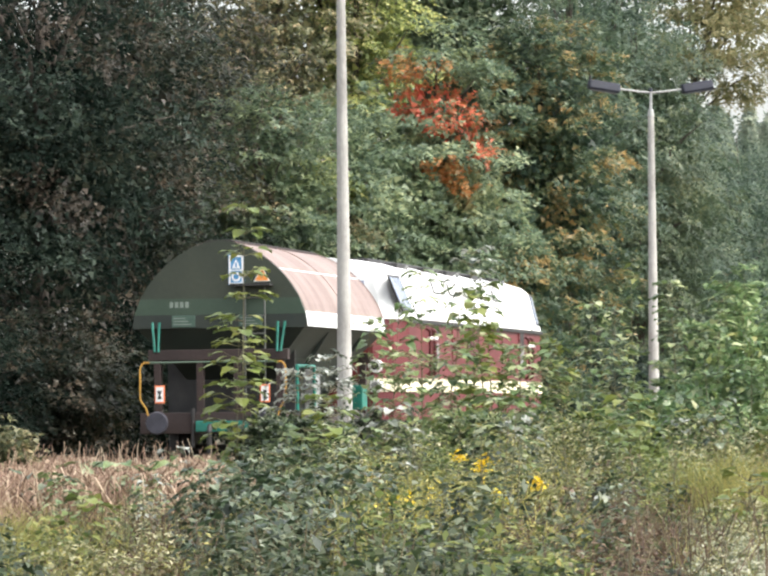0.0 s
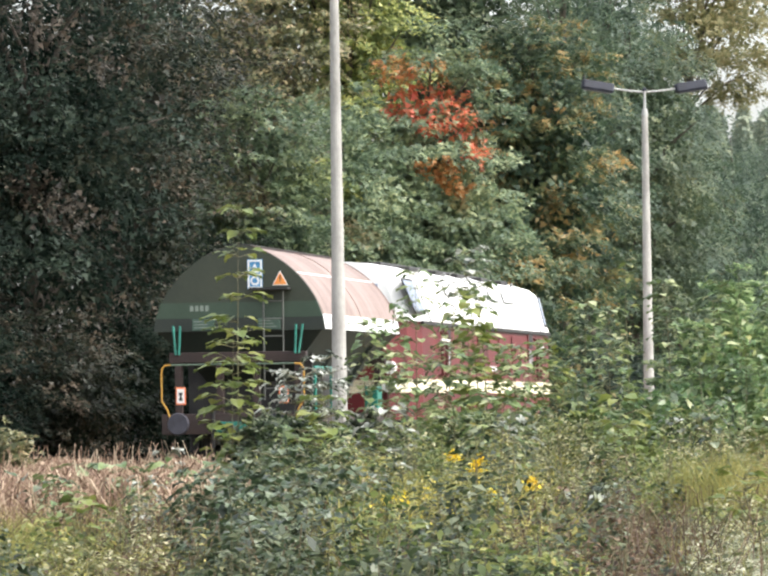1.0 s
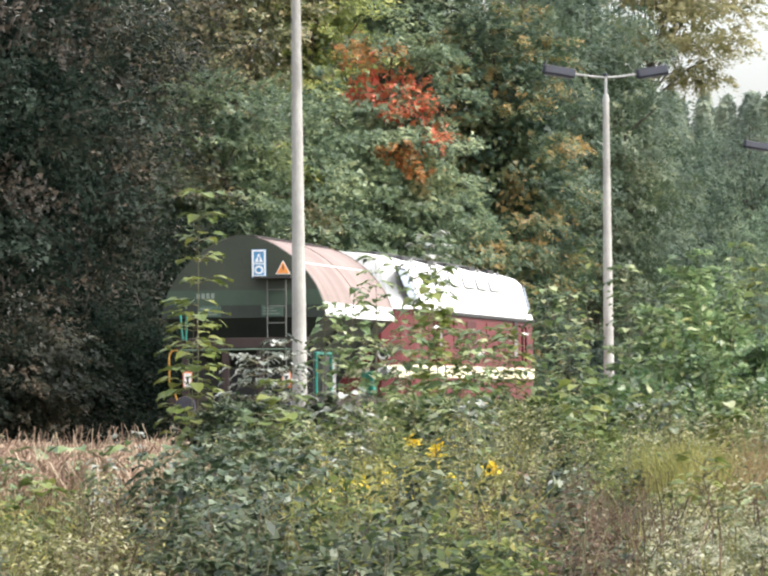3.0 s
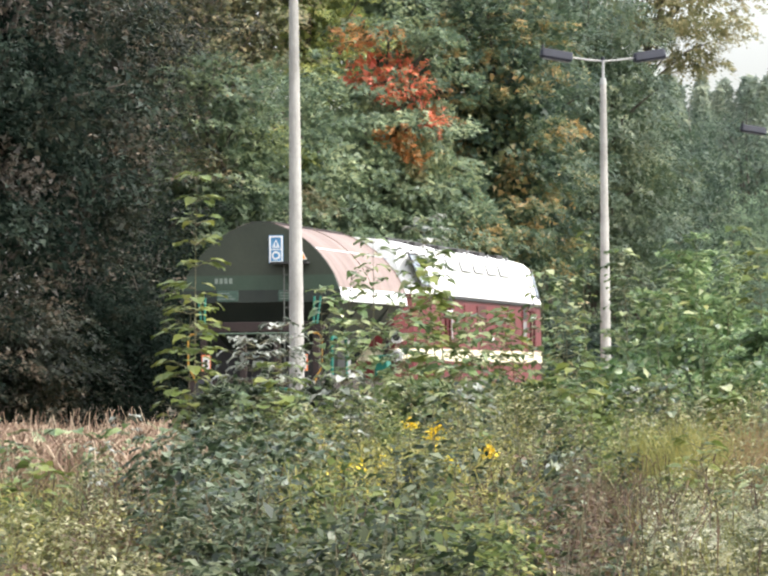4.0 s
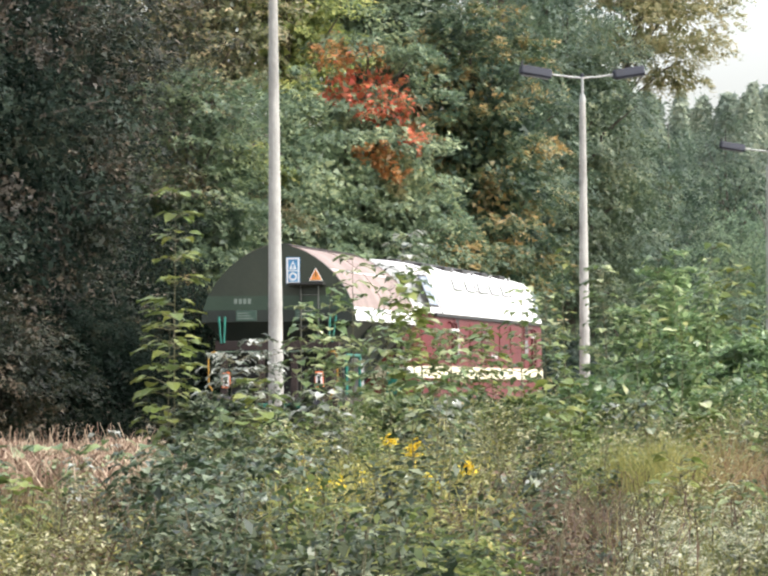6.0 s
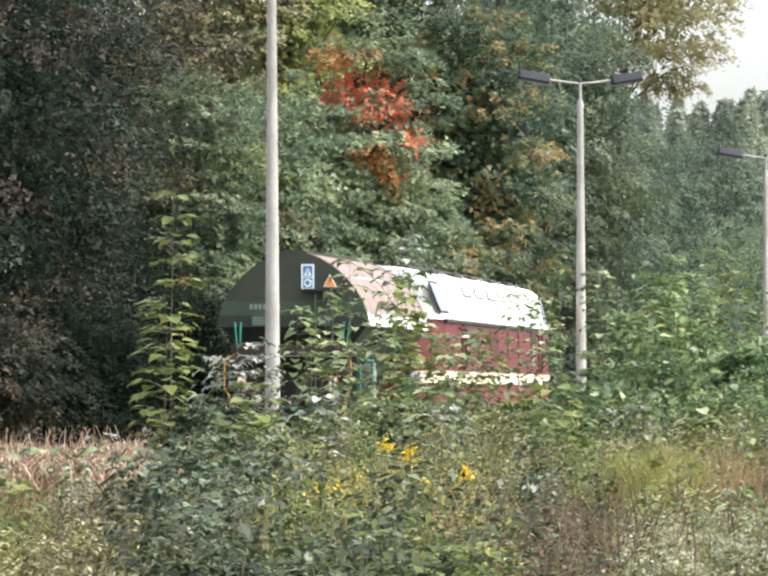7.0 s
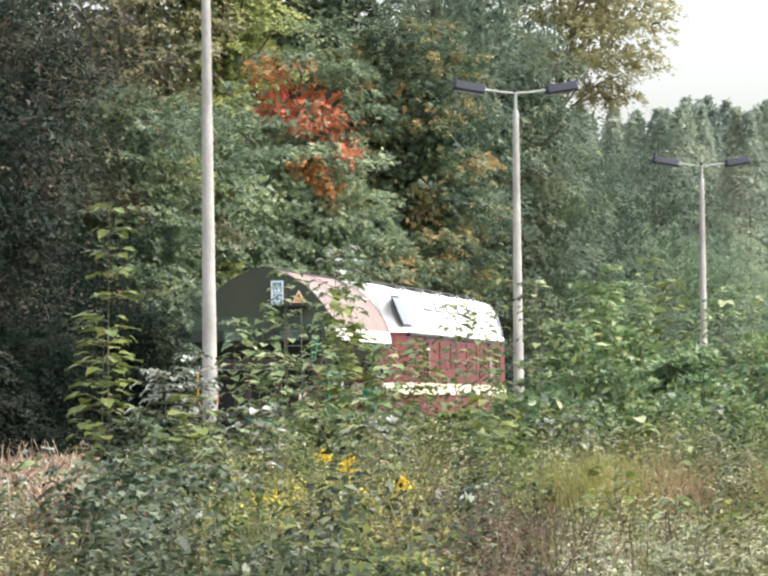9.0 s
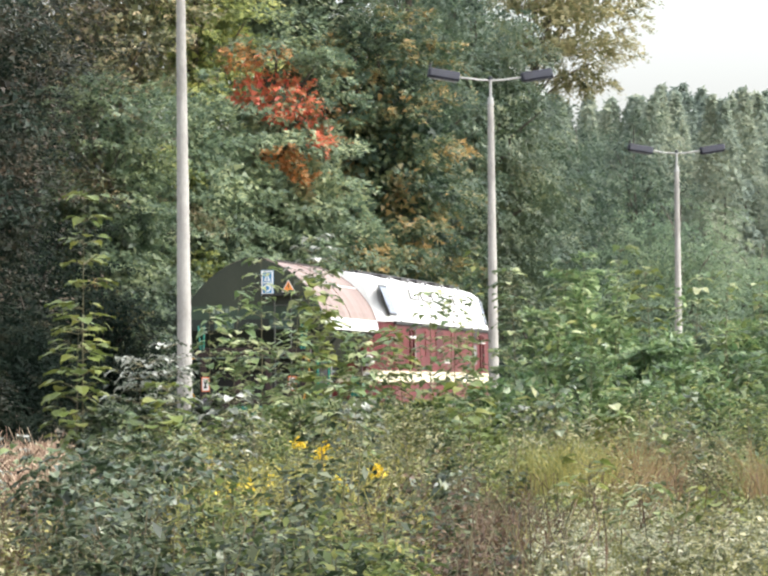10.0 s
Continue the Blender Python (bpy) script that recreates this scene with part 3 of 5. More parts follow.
    for xx in (0.46, 0.80):
        part("ladder_rail", rod(bmesh.new(), (xx, y0 - 0.12, 1.5), (xx, y0 - 0.12, 3.38), 0.016), M_LADDER, w)
    for k in range(6):
        part("rung", rod(bmesh.new(), (0.46, y0 - 0.12, 1.7 + 0.3 * k), (0.80, y0 - 0.12, 1.7 + 0.3 * k), 0.013), M_LADDER, w)
    # underframe, platform, posts
    fr = part("underframe", box(bmesh.new(), -1.2, 1.2, 0.05, 8.65, 1.02, 1.2, 0.01), M_RUST, w, "brown steel underframe")
    for yy in (0.0, 8.6):
        part("buffer_beam", box(bmesh.new(), -1.25, 1.25, yy, yy + 0.1, 0.93, 1.28, 0.01), M_RUST, w)
    part("cross_beam", box(bmesh.new(), -1.2, 1.2, 0.42, 0.62, 2.16, 2.34, 0.01), M_RUST, w)
    part("cross_beam", box(bmesh.new(), -1.2, 1.2, 8.1, 8.28, 2.16, 2.34, 0.01), M_RUST, w)
    for ya in (0.45, 8.1):
        for xx in (-1.05, -0.32, 0.32, 1.05):
            part("frame_post", box(bmesh.new(), xx - 0.06, xx + 0.06, ya, ya + 0.14, 1.2, 2.2, 0.01), M_RUST, w)
    # Added black sheet standing for the shade behind the open end frame.
    part("shade_panel", box(bmesh.new(), -1.1, 1.1, 1.5, 1.56, 1.1, 2.4), M_BLACK, w)
    for sx in (-1, 1):
        for dx in (0.0, 0.12):
            part("stay", rod(bmesh.new(), (sx * (1.08 - dx * 0.5), 0.4, 2.3), (sx * (1.14 - dx), 0.5, 2.8), 0.022), M_TURQ, w, "turquoise stay")
    # end handrail
    rail = part("handrail", bar([(-1.08, 0, 2.12), (0, 0, 2.125), (1.08, 0, 2.12)], 0.018), M_RAILPAINT, w, "dull green end rail")
    for sx in (-1, 1):
        part("handrail_end", bar([(sx * 1.08, 0, 2.12), (sx * 1.18, 0, 2.12), (sx * 1.235, 0, 2.06), (sx * 1.245, 0, 1.98), (sx * 1.245, 0, 1.5), (sx * 1.15, 0, 1.36), (sx * 1.1, 0, 1.2)], 0.016), M_YELLOW, rail, "yellow grab bar")
    # tail boards
    for xx in (-0.9, 0.9):
        tb = part("tail_board", box(bmesh.new(), xx - 0.085, xx + 0.085, -0.05, -0.03, 1.44, 1.74, 0.004), M_ORANGE, w, "orange and white tail board")
        part("stripe", box(bmesh.new(), xx - 0.065, xx + 0.065, -0.054, -0.05, 1.465, 1.715), M_WHITE, tb)
        bm = prism([(xx - 0.04, 1.65), (xx + 0.04, 1.65), (xx + 0.012, 1.58), (xx + 0.04, 1.51), (xx - 0.04, 1.51), (xx - 0.012, 1.58)], -0.058, -0.05)
        part("hourglass", bm, M_BLACK, tb)
    # buffers, hook, hose
    for yy, sg in ((0.0, -1), (8.7, 1)):
        for xx in (-0.875, 0.875):
            bf = part("buffer", rod(rod(bmesh.new(), (xx, yy, 1.11), (xx, yy + sg * 0.38, 1.11), 0.1), (xx, yy + sg * 0.38, 1.11), (xx, yy + sg * 0.44, 1.11), 0.195, 0.175, 20), M_BUFFER, w, "round dark blue-grey buffer")
        part("coupling", bar([(0, yy, 1.05), (0, yy + sg * 0.25, 1.05), (0, yy + sg * 0.32, 0.95), (0, yy + sg * 0.3, 0.6)], 0.045), M_BLACK, w)
    part("coupling_guard", box(bmesh.new(), -0.28, 0.75, -0.1, -0.04, 0.96, 1.14, 0.01), M_TURQ, w, "turquoise guard plate")
    part("post_brace", rod(bmesh.new(), (-0.34, -0.03, 0.7), (-0.34, -0.03, 1.35), 0.03), M_BLACK, w)
    part("brake_hose", bar([(0.35, -0.04, 0.95), (0.36, -0.25, 0.85), (0.36, -0.25, 0.5), (0.33, -0.2, 0.42)], 0.03), M_BLACK, w)
    # side gear: sills, turquoise rail, light boxes
    for sx in (-1, 1):
        part("side_sill", box(bmesh.new(), sx * 1.2 - 0.05, sx * 1.2 + 0.05, 0.1, 8.6, 1.0, 1.24, 0.01), M_RUST, w)
        if sx > 0:
            part("side_rail", bar([(sx * 1.3, 0.7, 1.3), (sx * 1.3, 0.7, 2.05), (sx * 1.3, 2.2, 2.05), (sx * 1.3, 2.2, 1.3)], 0.03), M_TURQ, w)
        for k in (1, 4):
            part("hopper_rib", prism([(sx * 1.30, 2.6), (sx * 1.42, 2.66), (sx * 0.52, 1.25), (sx * 0.4, 1.25)], 1.9 + 1.1 * k, 1.96 + 1.1 * k), M_WDARK, w)
        part("control_box", box(bmesh.new(), sx * 1.15 - 0.12, sx * 1.15 + 0.12, 6.9, 7.4, 1.3, 1.75, 0.02), M_TURQ, w)
        part("control_box", box(bmesh.new(), sx * 1.15 - 0.1, sx * 1.15 + 0.1, 2.6, 3.0, 1.3, 2.0, 0.02), M_GREY, w)
    # wheelsets: axle boxes fixed, wheels turn
    wheels = []
    for yy in (1.7, 7.0):
        for sx in (-1, 1):
            part("axle_box", box(bmesh.new(), sx * 1.0 - 0.1, sx * 1.0 + 0.1, yy - 0.18, yy + 0.18, 0.4 + RZ, 0.8 + RZ, 0.03), M_BLACK, w)
        bm = bmesh.new()
        for sx in (-0.75, 0.75):
            rod(bm, (sx - 0.065, 0, 0), (sx + 0.065, 0, 0), 0.47, n=28)
            rod(bm, (sx - math.copysign(0.09, sx), 0, 0), (sx - math.copysign(0.06, sx), 0, 0), 0.5, n=28)
        rod(bm, (-0.95, 0, 0), (0.95, 0, 0), 0.08)
        wh = part("wheelset", bm, M_BLACK, w)
        wh.location = (0, yy, 0.47 + RZ)
        wheels.append((wh, yy, 0.47))
    return w, wheels


# ---- the diesel locomotive; y from its near end ----
def loco_outline():
    return [(1.5, 1.1), (1.52, 2.0), (1.5, 3.0), (1.24, 3.82), (1.06, 3.97), (0.6, 4.11), (0.0, 4.17)]


def build_loco():
    lo = thing("diesel_locomotive", "red diesel locomotive with ivory upper body and cream stripe", "locomotive")
    L = 18.3
    right = loco_outline()
    # body red: below z 3.0
    def body(outl, ends, name, mat, label):
        """Loft along y through the (y, half-width factor, front slope per metre of height)."""
        bm = bmesh.new()
        rings = []
        for y, fx, slope in ends:
            rings.append([bm.verts.new((x * fx, y + slope * (z - 1.1), z)) for x, z in outl])
        n = len(outl)
        for a, b in zip(rings, rings[1:]):
            for i in range(n):
                bm.faces.new((a[i], a[(i + 1) % n], b[(i + 1) % n], b[i]))
        bm.faces.new(rings[0][::-1]), bm.faces.new(rings[-1])
        bmesh.ops.recalc_face_normals(bm, faces=bm.faces)
        return part(name, bm, mat, lo, label)
    lower = [(x, z) for x, z in right[:3]]
    full_low = lower + [(-x, z) for x, z in lower[::-1]]
    ends = [(0.0, 0.62, 0.03), (0.22, 0.86, 0.03), (0.75, 1.0, 0.02), (L - 0.75, 1.0, -0.02), (L - 0.22, 0.86, -0.03), (L, 0.62, -0.03)]
    side = body(full_low, ends, "body_side", M_LRED, "dark red lower body")
    upper = [(1.495, 3.0)] + right[3:] + [(-x, z) for x, z in right[3:-1][::-1]] + [(-1.495, 3.0)]
    uends = [(-0.12, 0.74, 0.13), (0.05, 0.9, 0.11), (0.45, 1.0, 0.05), (0.9, 1.0, 0), (L - 0.9, 1.0, 0), (L - 0.45, 1.0, -0.05), (L - 0.05, 0.9, -0.11), (L + 0.12, 0.74, -0.13)]
    roof = body(upper, uends, "upper_body", M_LWHITE, "ivory painted sloping upper body")
    # cream stripe proud of the body
    st = [(1.535, 1.64), (1.545, 1.89), (-1.545, 1.89), (-1.535, 1.64)]
    body(st, ends, "stripe", M_CREAM, "cream waist stripe")
    # dark rail at the colour change
    for sx in (-1, 1):
        part("rain_strip", box(bmesh.new(), sx * 1.52 - 0.03, sx * 1.52 + 0.035, 0.7, L - 0.7, 2.93, 3.01, 0.008), M_BLACK, lo)
    # windows and grilles lie on the sloped side, from (1.5, 3.0) to (1.24, 3.82)
    def slope_pt(k, off):
        nx, nz = 0.953, 0.302
        return (1.5 - 0.26 * k + nx * off, 3.0 + 0.82 * k + nz * off)
    def slope_panel(name, ya, yb, k0, k1, mat, skew=0.0, off=0.004, parent=lo, sx=1, label="", t=0.02):
        bm = bmesh.new()
        vs = []
        for o in (off - t, off):
            for y, k in ((ya, k0), (yb, k0), (yb + skew, k1), (ya + skew, k1)):
                x, z = slope_pt(k, o)
                vs.append(bm.verts.new((sx * x, y, z)))
        for f in ((0, 1, 2, 3), (7, 6, 5, 4), (0, 4, 5, 1), (1, 5, 6, 2), (2, 6, 7, 3), (3, 7, 4, 0)):
            bm.faces.new([vs[i] for i in f])
        bmesh.ops.recalc_face_normals(bm, faces=bm.faces)
        return part(name, bm, mat, parent, label)
    for sx in (-1, 1):
        for yb0, s in ((0.0, 1), (L, -1)):
            for (ya, yb, sk) in ((0.38, 1.5, -0.38),) if s > 0 else ((0.7, 0.95, -0.3),):
                a, b = sorted((yb0 + s * ya, yb0 + s * yb))
                f = slope_panel("cab_window", a - 0.05, b + 0.05, 0.16, 1.0, M_BLACK, s * sk, 0.012, sx=sx, label="dark-framed cab side window")
                slope_panel("pane", a, b, 0.22, 0.94, M_GLASS, s * sk, 0.018, f, sx)
            a, b = sorted((yb0 + s * 1.85, yb0 + s * 1.93))
            slope_panel("roof_seam", a, b, 0.02, 0.98, M_BLACK, s * -0.45, 0.01, sx=sx)
        for k in range(5):
            ya = 4.6 + 1.9 * k
            slope_panel("roof_seam", ya - 0.25, ya - 0.2, 0.45, 0.98, M_BLACK, 0, 0.006, sx=sx)
            slope_panel("air_grille", ya, ya + 1.25, 0.72, 0.97, M_ROOFEDGE, 0, 0.02, sx=sx)
            slope_panel("grille_edge", ya + 0.02, ya + 1.23, 0.69, 0.72, M_LADDER, 0, 0.034, sx=sx)
            for yy in (ya - 0.03, ya + 1.25):
                slope_panel("grille_edge", yy, yy + 0.03, 0.70, 0.97, M_LADDER, 0, 0.034, sx=sx)
    # roof gear
    part("roof_duct", box(bmesh.new(), -0.4, 0.4, 2.6, L - 2.6, 4.13, 4.215, 0.03), M_BLACK, lo, "black roof walkway")
    for ya in (3.2, 6.4, 9.0, 12.2, 15.0):
        part("roof_hatch", box(bmesh.new(), 0.45, 0.85, ya, ya + 0.9, 4.02, 4.13, 0.02), M_BLACK, lo, "black roof hatch")
    for k in range(5):
        part("lifting_lug", bar([(1.0, 3.2 + 3 * k, 3.96), (1.03, 3.2 + 3 * k, 4.06), (1.03, 3.4 + 3 * k, 4.06), (1.0, 3.4 + 3 * k, 3.96)], 0.015), M_GREY, lo)
    # doors, grab rails, panels on the red side
    for sx in (-1, 1):
        for yb0, s in ((0.0, 1), (L, -1)):
            a, b = sorted((yb0 + s * 3.3, yb0 + s * 4.0))
            d = part("cab_door", box(bmesh.new(), sx * 1.52 - 0.006, sx * 1.52 + 0.012, a, b, 1.92, 2.95, 0.004), M_LRED, lo)
            part("door_window", box(bmesh.new(), sx * 1.535 - 0.006, sx * 1.535 + 0.006, a + 0.1, b - 0.1, 2.62, 2.93, 0.004), M_BLACK, d)
            part("door_panel", box(bmesh.new(), sx * 1.535 - 0.006, sx * 1.535 + 0.006, a + 0.1, b - 0.1, 2.1, 2.58, 0.004), M_GREY, d)
            for yy in ((a - 0.75, a - 0.2) if s > 0 else (b + 0.2, b + 0.75)):
                part("grab_rail", bar([(sx * 1.52, yy, 1.95), (sx * 1.6, yy, 2.0), (sx * 1.6, yy, 2.8), (sx * 1.52, yy, 2.85)], 0.03), M_DKRED, lo)
                part("rail_knob", rod(bmesh.new(), (sx * 1.58, yy - 0.03, 2.66), (sx * 1.64, yy + 0.03, 2.66), 0.035), M_WHITE, lo)
        for ya in (5.6, 7.4, 10.2, 12.0):
            part("side_panel", box(bmesh.new(), sx * 1.52 - 0.006, sx * 1.52 + 0.01, ya, ya + 1.3, 2.25, 2.85, 0.006), M_DKRED if ya in (7.4,) else M_LRED, lo)
        bm = bmesh.new()
        for k in range(4):
            box(bm, sx * 1.528 - 0.004, sx * 1.528 + 0.004, 8.9 + 0.25 * k, 9.05 + 0.25 * k, 2.1, 2.2)
        part("number_plate", bm, M_WHITE, lo)
    # front: lights, buffers
    for yy, sg in ((0.0, -1), (L, 1)):
        for xx in (-1.0, 1.0):
            for zz, m in ((2.12, M_BLACK), (1.75, M_GREY)):
                lr = part("headlight", rod(bmesh.new(), (xx, yy + 0.25 * (sg < 0) - 0.25 * (sg > 0), zz), (xx, yy + sg * 0.1, zz), 0.125, n=20), M_WHITE, lo, "round white-rimmed headlight")
                part("lens", rod(bmesh.new(), (xx, yy + sg * 0.1, zz), (xx, yy + sg * 0.106, zz), 0.075, n=16), m, lr)
            part("buffer", rod(rod(bmesh.new(), (xx * 0.875, yy, 1.05), (xx * 0.875, yy + sg * 0.5, 1.05), 0.11), (xx * 0.875, yy + sg * 0.5, 1.05), (xx * 0.875, yy + sg * 0.58, 1.05), 0.22, n=20), M_BLACK, lo)
        for xx in (-0.42, 0.42):
            wd = part("windscreen", box(bmesh.new(), xx - 0.34, xx + 0.34, -0.015, 0.015, -0.27, 0.27, 0.01), M_GLASS, lo)
            wd.location, wd.rotation_euler = (0, yy - sg * 0.15, 3.45), (sg * radians(7.4), 0, 0)
    part("underframe", box(bmesh.new(), -1.4, 1.4, 0.1, L - 0.1, 0.85, 1.12, 0.02), M_BLACK, lo)
    part("fuel_tank", box(bmesh.new(), -1.3, 1.3, 7.2, 11.2, 0.4, 0.86, 0.08), M_BLACK, lo)
    wheels = []
    for yy in (2.6, 4.9, 13.4, 15.7):
        for sx in (-1, 1):
            part("axle_box", box(bmesh.new(), sx * 1.05 - 0.1, sx * 1.05 + 0.1, yy - 0.2, yy + 0.2, 0.5, 0.86, 0.03), M_BLACK, lo)
        bm = bmesh.new()
        for sx in (-0.75, 0.75):
            rod(bm, (sx - 0.065, 0, 0), (sx + 0.065, 0, 0), 0.5, n=28)
        rod(bm, (-0.95, 0, 0), (0.95, 0, 0), 0.09)
        wh = part("wheelset", bm, M_BLACK, lo)
        wh.location = (0, yy, 0.5 + RZ)
        wheels.append((wh, yy, 0.5))
    for a in (2.0, 12.8):
        for sx in (-1, 1):
            part("bogie_frame", box(bmesh.new(), sx * 1.0 - 0.06, sx * 1.0 + 0.06, a, a + 3.5, 0.6, 0.85, 0.03), M_BLACK, lo)
    return lo, wheels


wagon, wagon_wheels = build_wagon()
loco, loco_wheels = build_loco()
LOCO_Y = 9.75


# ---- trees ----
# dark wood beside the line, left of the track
# their leaf colours already hold some of the shade between the trees
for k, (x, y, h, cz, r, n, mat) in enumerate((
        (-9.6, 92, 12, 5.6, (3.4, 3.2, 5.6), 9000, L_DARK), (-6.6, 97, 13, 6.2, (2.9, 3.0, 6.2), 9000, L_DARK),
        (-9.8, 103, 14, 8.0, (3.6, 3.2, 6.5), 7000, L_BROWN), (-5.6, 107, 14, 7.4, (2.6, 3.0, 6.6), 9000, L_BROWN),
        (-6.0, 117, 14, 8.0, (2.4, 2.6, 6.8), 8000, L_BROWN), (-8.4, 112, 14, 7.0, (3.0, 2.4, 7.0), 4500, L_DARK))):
    tree("tree", 100 + k, x, y, h, cz, r, n, mat, "dense dark broadleaf tree with browning leaves beside the track" if mat is not L_DARK else "dense dark green broadleaf tree beside the track, shade deepening its leaf colour", 0.115, 60, 0.2, flat=0.6, core=0.34,
         patches=[("browning_branch", (1.0 - 0.5 * k % 1.7, -2.2, z), (1.5, 2.4, 0.55), L_DRY, "dry brown leaves") for z in (2.6 + 0.4 * k, 5.6 - 0.3 * k, 8.6)] + [("green_branch", (-0.6 + 0.4 * k, -2.0, zz), (1.3, 2.4, 0.7), L_SHADE, "green leaves with shade in their dull colour") for zz in (4.2 + 0.5 * k, 7.2 + 0.2 * k, 10.4)])
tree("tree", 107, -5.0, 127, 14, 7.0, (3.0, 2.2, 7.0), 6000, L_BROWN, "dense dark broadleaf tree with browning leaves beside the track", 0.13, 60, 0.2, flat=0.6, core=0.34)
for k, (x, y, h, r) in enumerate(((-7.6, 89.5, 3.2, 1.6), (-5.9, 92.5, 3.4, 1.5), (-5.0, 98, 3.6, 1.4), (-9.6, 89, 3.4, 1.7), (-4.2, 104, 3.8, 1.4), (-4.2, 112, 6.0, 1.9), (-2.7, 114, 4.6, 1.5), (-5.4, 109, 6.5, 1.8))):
    tree("bush", 140 + k, x, y, h, h * 0.48, (r, r, h * 0.5), 3500, L_BROWN if k == 1 else L_DARK, "low dark bush with brown-edged leaves under the trees, shade deepening its colour", 0.10, 40, 0.06)
# green middle trees
tree("tree", 201, -2.9, 119, 9.2, 5.1, (1.9, 2.0, 4.1), 9500, L_GREEN, "feathery green robinia tree behind the track", 0.15, 90, 0.14, flat=0.45,
     patches=[("browning_branch", (-0.3, -1, 6.6), (1.0, 3, 0.4), L_OLIVE, "browning leaves"), ("dark_branch", (0.3, -1, 3.6), (1.3, 3, 0.6), L_OAK, "dark green leaves")])
tree("tree", 202, -0.9, 130, 10.5, 5.4, (2.3, 2.2, 4.6), 10000, L_FEATHER, "feathery green robinia tree behind the track", 0.15, 90, 0.14, flat=0.45,
     patches=[("yellowing_branch", (0.9, -1, 4.4), (1.1, 3, 0.5), L_LIME, "yellow-green leaves"), ("yellowing_branch", (-0.6, -1, 7.4), (1.1, 3, 0.45), L_LIME, "yellow-green leaves"), ("browning_branch", (0.2, -1, 6.0), (0.9, 3, 0.35), L_OLIVE, "browning leaves")])
tree("tree", 203, -3.4, 136, 15, 10.5, (2.8, 2.5, 5.0), 8000, L_OLIVE, "tall tree with thin browning leaves", 0.16, 80, 0.18)
tree("tree", 204, -0.7, 138, 16, 12.0, (1.9, 2.0, 4.4), 6500, L_LIME, "tall tree with yellow-green leaves", 0.16, 60, 0.16)
tree("maple_tree", 205, 1.4, 133, 11.5, 6.4, (2.4, 2.0, 5.2), 11000, L_FEATHER, "green tree with scarlet and orange autumn branches", 0.16, 80, 0.14, flat=0.5,
     patches=[("scarlet_branch", (0.35, 0, 9.1), (1.3, 3, 0.85), L_RED, "bright scarlet leaves"), ("orange_branch", (-0.5, 0, 10.3), (1.1, 3, 0.7), L_ORANGE, "orange leaves"),
              ("orange_twig", (0.5, 0, 7.5), (0.75, 3, 0.5), L_ORANGE, "orange leaves"), ("orange_twig", (0.85, 0, 6.7), (0.35, 3, 0.5), L_YELLOW, "pale orange leaves")])
tree("tree", 206, 1.9, 148, 17, 12.0, (3.0, 2.6, 5.2), 8000, L_WARM, "tall green tree with small gaps of sky", 0.18, 70, 0.2)
tree("oak_tree", 207, 4.6, 147, 13, 7.4, (2.7, 2.4, 5.8), 13000, L_OAK, "dark green oak with yellow and orange autumn leaves", 0.17, 100, 0.2)
tree("oak_tree", 208, 3.4, 143, 7.5, 3.6, (2.2, 1.8, 3.2), 7000, L_OAK, "dark green oak with yellow and orange autumn leaves", 0.16, 60, 0.15)
tree("tree", 209, 9.4, 182, 16, 9.4, (3.3, 3.0, 6.8), 13000, L_WARM, "tall soft green tree beside the line", 0.15, 130, 0.2, flat=0.7, hang=0.7, face=1.1)
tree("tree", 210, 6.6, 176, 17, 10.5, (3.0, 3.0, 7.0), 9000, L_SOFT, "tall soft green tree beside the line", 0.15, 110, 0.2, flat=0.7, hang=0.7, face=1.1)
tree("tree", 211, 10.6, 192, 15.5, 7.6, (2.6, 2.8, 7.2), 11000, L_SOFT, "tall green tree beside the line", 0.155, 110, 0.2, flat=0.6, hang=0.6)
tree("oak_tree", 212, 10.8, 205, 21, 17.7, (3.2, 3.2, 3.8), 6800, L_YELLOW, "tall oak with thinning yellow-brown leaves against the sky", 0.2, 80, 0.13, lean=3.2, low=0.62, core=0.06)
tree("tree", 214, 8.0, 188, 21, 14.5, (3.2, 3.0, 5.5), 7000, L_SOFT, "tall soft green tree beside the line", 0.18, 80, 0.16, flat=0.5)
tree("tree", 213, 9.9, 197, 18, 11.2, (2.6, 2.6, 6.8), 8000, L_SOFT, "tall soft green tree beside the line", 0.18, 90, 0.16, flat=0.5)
# low bushes; all but the two rusty ones carry shade in their colour
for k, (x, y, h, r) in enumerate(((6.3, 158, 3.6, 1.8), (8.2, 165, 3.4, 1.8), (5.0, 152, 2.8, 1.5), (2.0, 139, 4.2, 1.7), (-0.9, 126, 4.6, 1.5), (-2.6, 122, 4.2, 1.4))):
    tree("bush", 240 + k, x, y, h, h * 0.5, (r, r, h * 0.5), 3000, L_OAK if k in (2, 3) else L_SHADE, "low bush with green and rusty leaves" if k in (2, 3) else "low green bush under the trees, their shade put into its leaf colour", 0.15, 40, 0.06)
